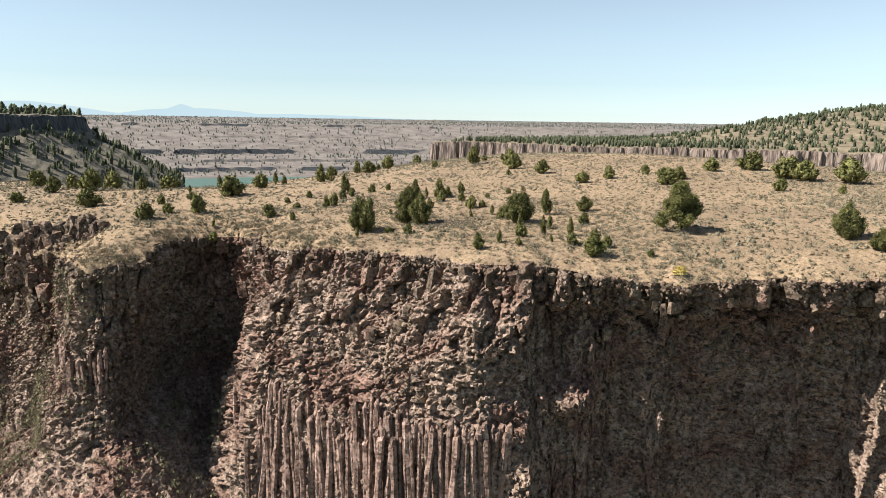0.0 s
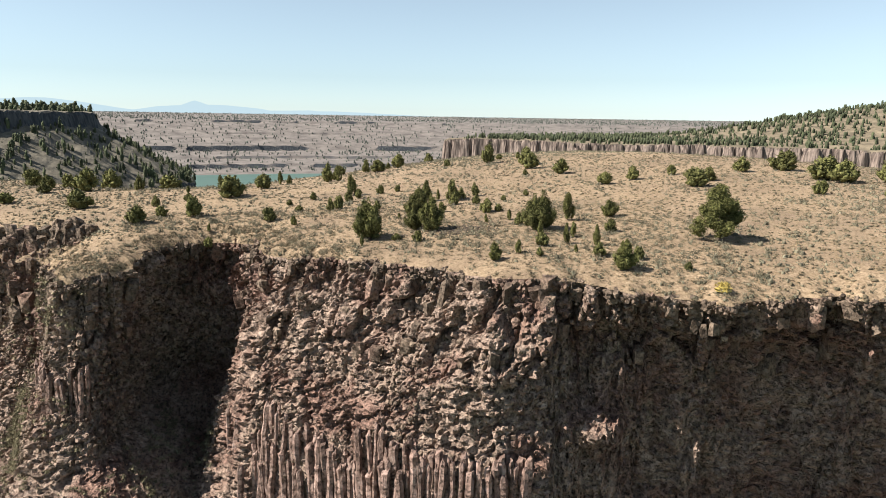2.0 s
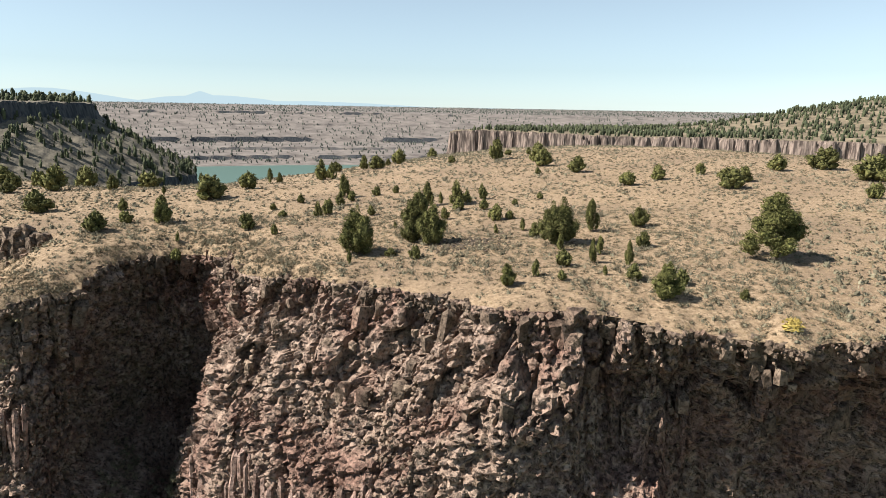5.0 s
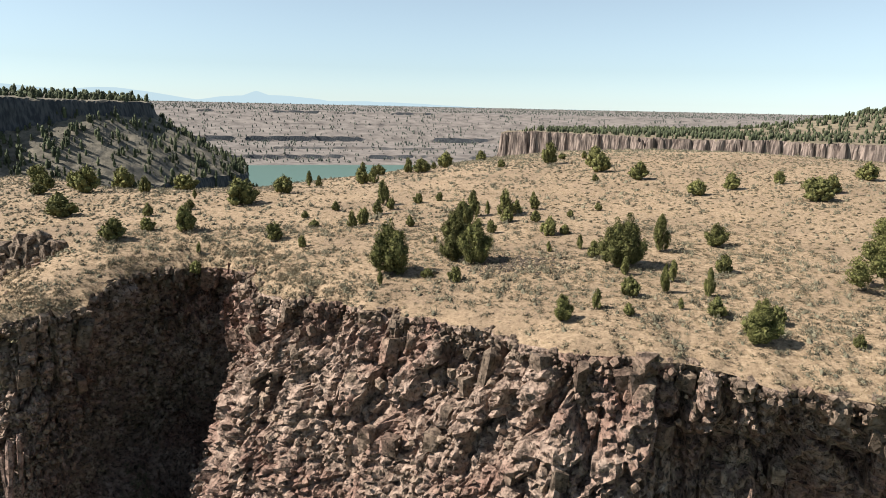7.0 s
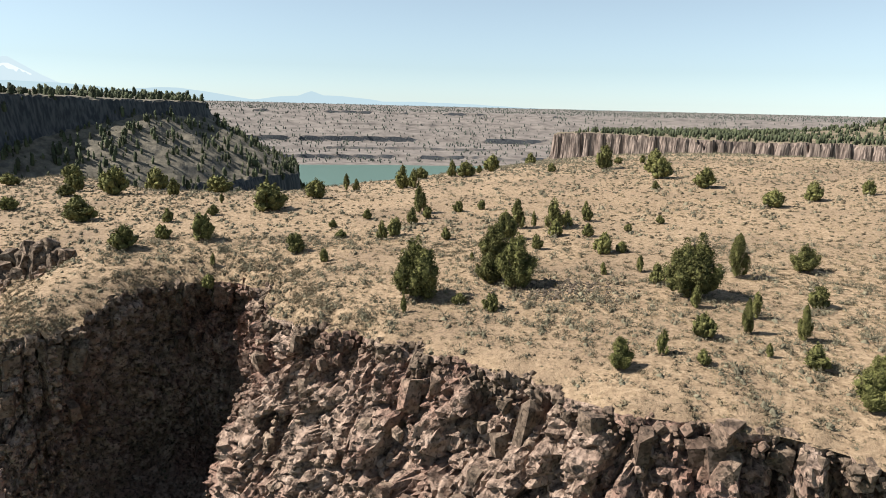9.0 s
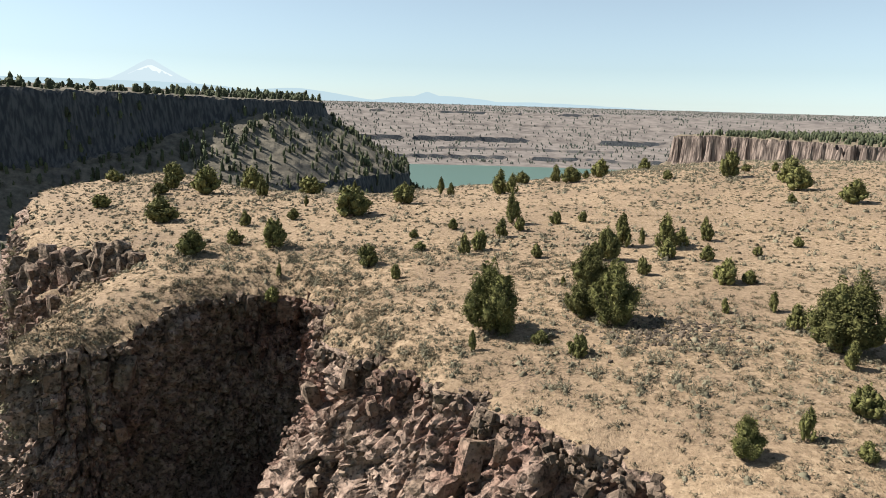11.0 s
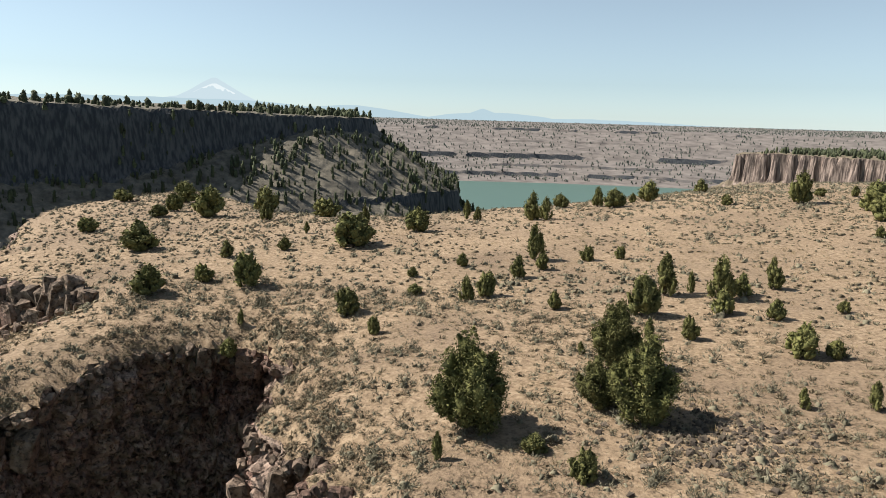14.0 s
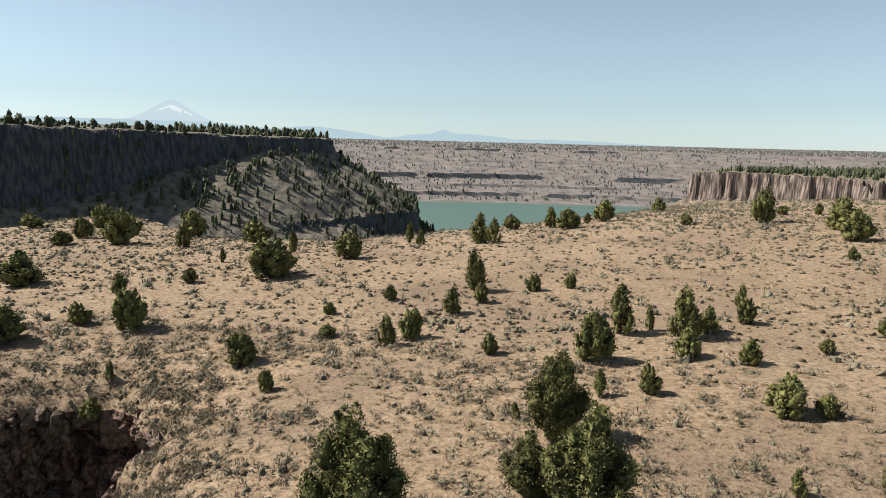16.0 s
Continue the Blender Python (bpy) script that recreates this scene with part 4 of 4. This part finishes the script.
def stones(name, label, places, sizes, seed, mat=M_STONE):
    global rng
    rng = np.random.default_rng(seed)
    k = rng.integers(len(BLOCKS), size=len(places))
    V, F, off = [], [], 0
    for b, (_, bv, bf) in enumerate(BLOCKS):
        m = k == b
        c = int(m.sum())
        v = np.einsum("nij,kj->nki", turned(c), bv) * sizes[m][:, None, None] + places[m][:, None, :]
        V.append(v.reshape(-1, 3))
        F.append((bf[None] + (np.arange(c) * len(bv))[:, None, None]).reshape(-1, 3) + off)
        off += v.shape[0] * v.shape[1]
    return tagged(new(name, mesh_of(name, np.concatenate(V), np.concatenate(F), mat)), label, "stones", kind="stuff")


DEPTH_OF = lambda z, i: top_height(RX[i], RY[i], np.zeros(len(i))) - z
i, x, y, z, g = cliff_spots(17000, 20, 0.3, 37)
keep = g.random(len(x)) < (1 + 0.8 * smooth01(-RX[i], 38, 44)) * (0.14 + 0.86 * smooth01(DEPTH_OF(z, i), 6, 12)) * np.clip(0.6 + 0.8 * fbm(x / 6, y / 6, z / 6, 2, 98), 0.08, 1) * (1 - 0.8 * smooth01(RX[i], 8, 14) * smooth01(DEPTH_OF(z, i), 2, 6)) * (1 - 0.85 * smooth01(RX[i], -47, -43) * smooth01(-28 - RX[i], 0, 4))
out = -0.1 + 0.35 * g.random(len(x))
P = np.stack([x + NX[i] * out, y + NY[i] * out, z], -1)[keep]
stones("cliff_stones", "broken brown basalt stones over the cliff face", P, 0.18 + 0.5 * g.random(len(P)) ** 3, 21)
i, x, y, z, g = cliff_spots(4200, 22, 0.0, 1.2)
inward = 0.3 - (2.6 + 3.2 * smooth01(-RX[i], 22, 30)) * g.random(len(x)) ** 1.8
P = np.stack([x + NX[i] * inward, y + NY[i] * inward, z + 0.1], -1)
P[:, 2] = np.minimum(P[:, 2], ground_z(P[:, 0], P[:, 1]) + 0.12)
stones("rim_stones", "dark basalt stones lying along the rim", P, 0.18 + 0.62 * g.random(len(P)) ** 2.2, 23)
g = np.random.default_rng(24)
P = np.stack([g.normal(0.6, 2.6, 700), g.normal(104.8, 2.0, 700)], -1)
P = np.column_stack([P, ground_z(P[:, 0], P[:, 1])])
stones("rubble", "low outcrop of dark broken basalt beside junipers", P, 0.1 + 0.34 * g.random(len(P)) ** 3, 25, M_RUBBLE)

M_SLOPE = material("dry_slope_brush", [(0.3, (0.08, 0.072, 0.044)), (0.5, (0.14, 0.124, 0.075)), (0.7, (0.215, 0.188, 0.115))], 0.4, bump=0, island=0.35)
i, x, y, z, g = cliff_spots(26000, 27, 1.0, 40)
dep = DEPTH_OF(z, i)
keep = g.random(len(x)) < np.clip(0.25 + 1.2 * fbm(x / 7, y / 7, z / 7, 3, 99), 0, 1) * (1 - smooth01(RX[i], -24, -14)) * np.maximum(smooth01(RK[i], 0.18, 0.28) * (1 - smooth01(RX[i], -50, -46)), smooth01(dep, 22, 26) * smooth01(-RX[i], 20, 30))
i, x, y, z = i[keep], x[keep], y[keep], z[keep]
V, F, off = [], [], 0
k = g.integers(4, size=len(x))
for b, (bv, bf) in enumerate(SAGE_FINE):
    m = k == b
    v, f = scatter(bv, bf, np.stack([x + NX[i] * 0.5, y + NY[i] * 0.5, z + 0.45 * smooth01(DEPTH_OF(z, i), 22, 26)], -1)[m], g.uniform(0.5, 1.4, int(m.sum())), g.uniform(0, 6.28, int(m.sum())))
    V.append(v)
    F.append(f + off)
    off += len(v)
tagged(new("slope_brush", mesh_of("slope_brush", np.concatenate(V), np.concatenate(F), M_SLOPE, True)), "dry sagebrush and grass clumps on the cliff slope", "brush", kind="stuff")

# the larger blocks of the rim, each a piece of the cliff
g = np.random.default_rng(26)
for q in range(240):
    i = int(near_i[g.integers(len(near_i))])
    depth = 0.8 + 9 * g.random() ** 1.8
    x, y, z = (float(v[0]) for v in cliff_point(np.array([i]), np.array([depth])))
    o = -0.6 + 0.6 * g.random()
    sx = 0.8 + 1.3 * g.random() ** 2
    ob = new("rock", BLOCKS[int(g.integers(10))][0])
    ob.parent = cliff
    ob.matrix_basis = pose(x + NX[i] * o, y + NY[i] * o, z, *g.uniform(-14, 14, 2), g.uniform(0, 360)) @ Matrix.Diagonal((sx, sx * g.uniform(.7, 1), sx * g.uniform(1.0, 2.1), 1))


def column_mesh(seed):
    """A six-sided basalt column, one metre wide, with its top at 0."""
    g = np.random.default_rng(seed)
    rings = []
    for z in (-20, -14, -10, -7.6, -5.8, -4.1, -2.6, -1.3, -0.4, 0):
        r = 0.5 * (1 + 0.13 * g.normal()) * (0.7 if z == 0 else 1)
        dx, dy = 0.055 * g.normal(size=2)
        rings.append([(dx + r * math.cos(t + 0.15), dy + r * math.sin(t + 0.15), z + (0.2 * g.normal() if z == 0 else 0)) for t in np.arange(6) * math.pi / 3])
    V = np.array(rings).reshape(-1, 3)
    F = [(a * 6 + b, a * 6 + (b + 1) % 6, a * 6 + 6 + (b + 1) % 6, a * 6 + 6 + b) for a in range(9) for b in range(6)]
    F += [(54, 55, 56, 57), (54, 57, 58, 59)]
    return mesh_of("column", V, F, M_COLUMN)


COLUMNS = [column_mesh(500 + q) for q in range(6)]


def columns(x0, x1, top, spread, seed, step=0.85, out=-0.25):
    """A row of columns along the face between two places of the rim."""
    g = np.random.default_rng(seed)
    run = near_i[(RX[near_i] > x0) & (RX[near_i] < x1)]
    s, stop = S[run[0]], S[run[-1]]
    while s < stop:
        i = int(np.argmin(np.abs(S - s)))
        depth = top + spread * vnoise(np.array([s / 4.0]), 0.0, 0.0, seed)[0] + 0.5 * g.normal()
        x, y, z = (float(v[0]) for v in cliff_point(np.array([i]), np.array([depth + 2.0])))
        w = step * g.uniform(0.6, 1.2)
        o = out + 0.3 * g.normal()
        ob = new("column", COLUMNS[int(g.integers(6))])
        ob.parent = cliff
        ob.matrix_basis = pose(x + NX[i] * o, y + NY[i] * o, z + 2.0, g.normal() * 2.5, g.normal() * 2.5, g.uniform(0, 60)) @ Matrix.Diagonal((w, w, 1, 1))
        s += w * 0.72


columns(-23, -12, 19.0, 4.0, 31)
columns(-12, -4, 21.0, 3.0, 32)
columns(-6, 9.5, 18.5, 1.5, 33, step=0.9, out=0.2)
columns(-4, 9, 20.0, 2.0, 37, step=0.8, out=0.55)
columns(-22, -3, 22.5, 3.0, 34, out=0.15)
columns(-55, -47, 10.0, 3.0, 36, step=0.7, out=0.1)


# ---- a yellow bush on the rim ----
rng = np.random.default_rng(41)
M_YELLOW = material("rabbitbrush_bloom", [(0.3, (0.20, 0.15, 0.04)), (0.6, (0.36, 0.28, 0.08))], 2.0, bump=0, island=0.3)
n = 90
t, u = rng.uniform(0, 6.28, n), np.sqrt(rng.random(n))
c = np.stack([0.8 * u * np.cos(t), 0.8 * u * np.sin(t), 0.75 * np.sqrt(1 - 0.9 * u * u)], -1)
v, f = merged(dome(0.75, 0.7, 4, 9, 0.2), tufts(c, np.stack([np.cos(t) * u, np.sin(t) * u, np.full(n, 0.8)], -1), 0.3, 0.05, 2))
bush = new("rabbitbrush", mesh_of("rabbitbrush", v, f, M_YELLOW))
bush.matrix_basis = pose(28.4, 80.6, float(ground_z(28.4, 80.6)[0]) - 0.05)
tagged(bush, "bright yellow flowering bush on the cliff rim", "bush")


# ---- rock outcrop at the edge of the grassy spur ----
g = np.random.default_rng(51)
outcrop = new("rock_outcrop")
outcrop.matrix_basis = pose(-66.0, 113.5, float(ground_z(-66.0, 113.5)[0]) - 0.6)
tagged(outcrop, "dark broken basalt outcrop edging the dry grass", "rocks")
base = outcrop.matrix_basis.translation
for q in range(120):
    u, low = g.random(), q >= 55                    # a wall of blocks, and the blocks fallen below it
    x = -74.5 + 17.5 * u + 0.6 * g.normal()
    y = 114.9 + 0.15 * (x + 66) + (-5.5 * g.random() ** 1.3 if low else 0.5 * g.normal())
    if rim_distance(np.array([x]), np.array([y]))[0] < -0.5:
        continue
    size = 0.5 + 1.0 * g.random() ** 1.5 if low else 1.2 + 1.3 * g.random()
    ob = new("rock", BLOCKS[int(g.integers(10))][0])
    ob.parent = outcrop
    ob.matrix_basis = pose(x - base[0], y - base[1], float(ground_z(x, y)[0]) - base[2] + (0.1 if low else 0.25) * size, *g.uniform(-20, 20, 2), g.uniform(0, 360)) @ Matrix.Diagonal((size, size * 0.85, size * g.uniform(0.9, 1.5), 1))
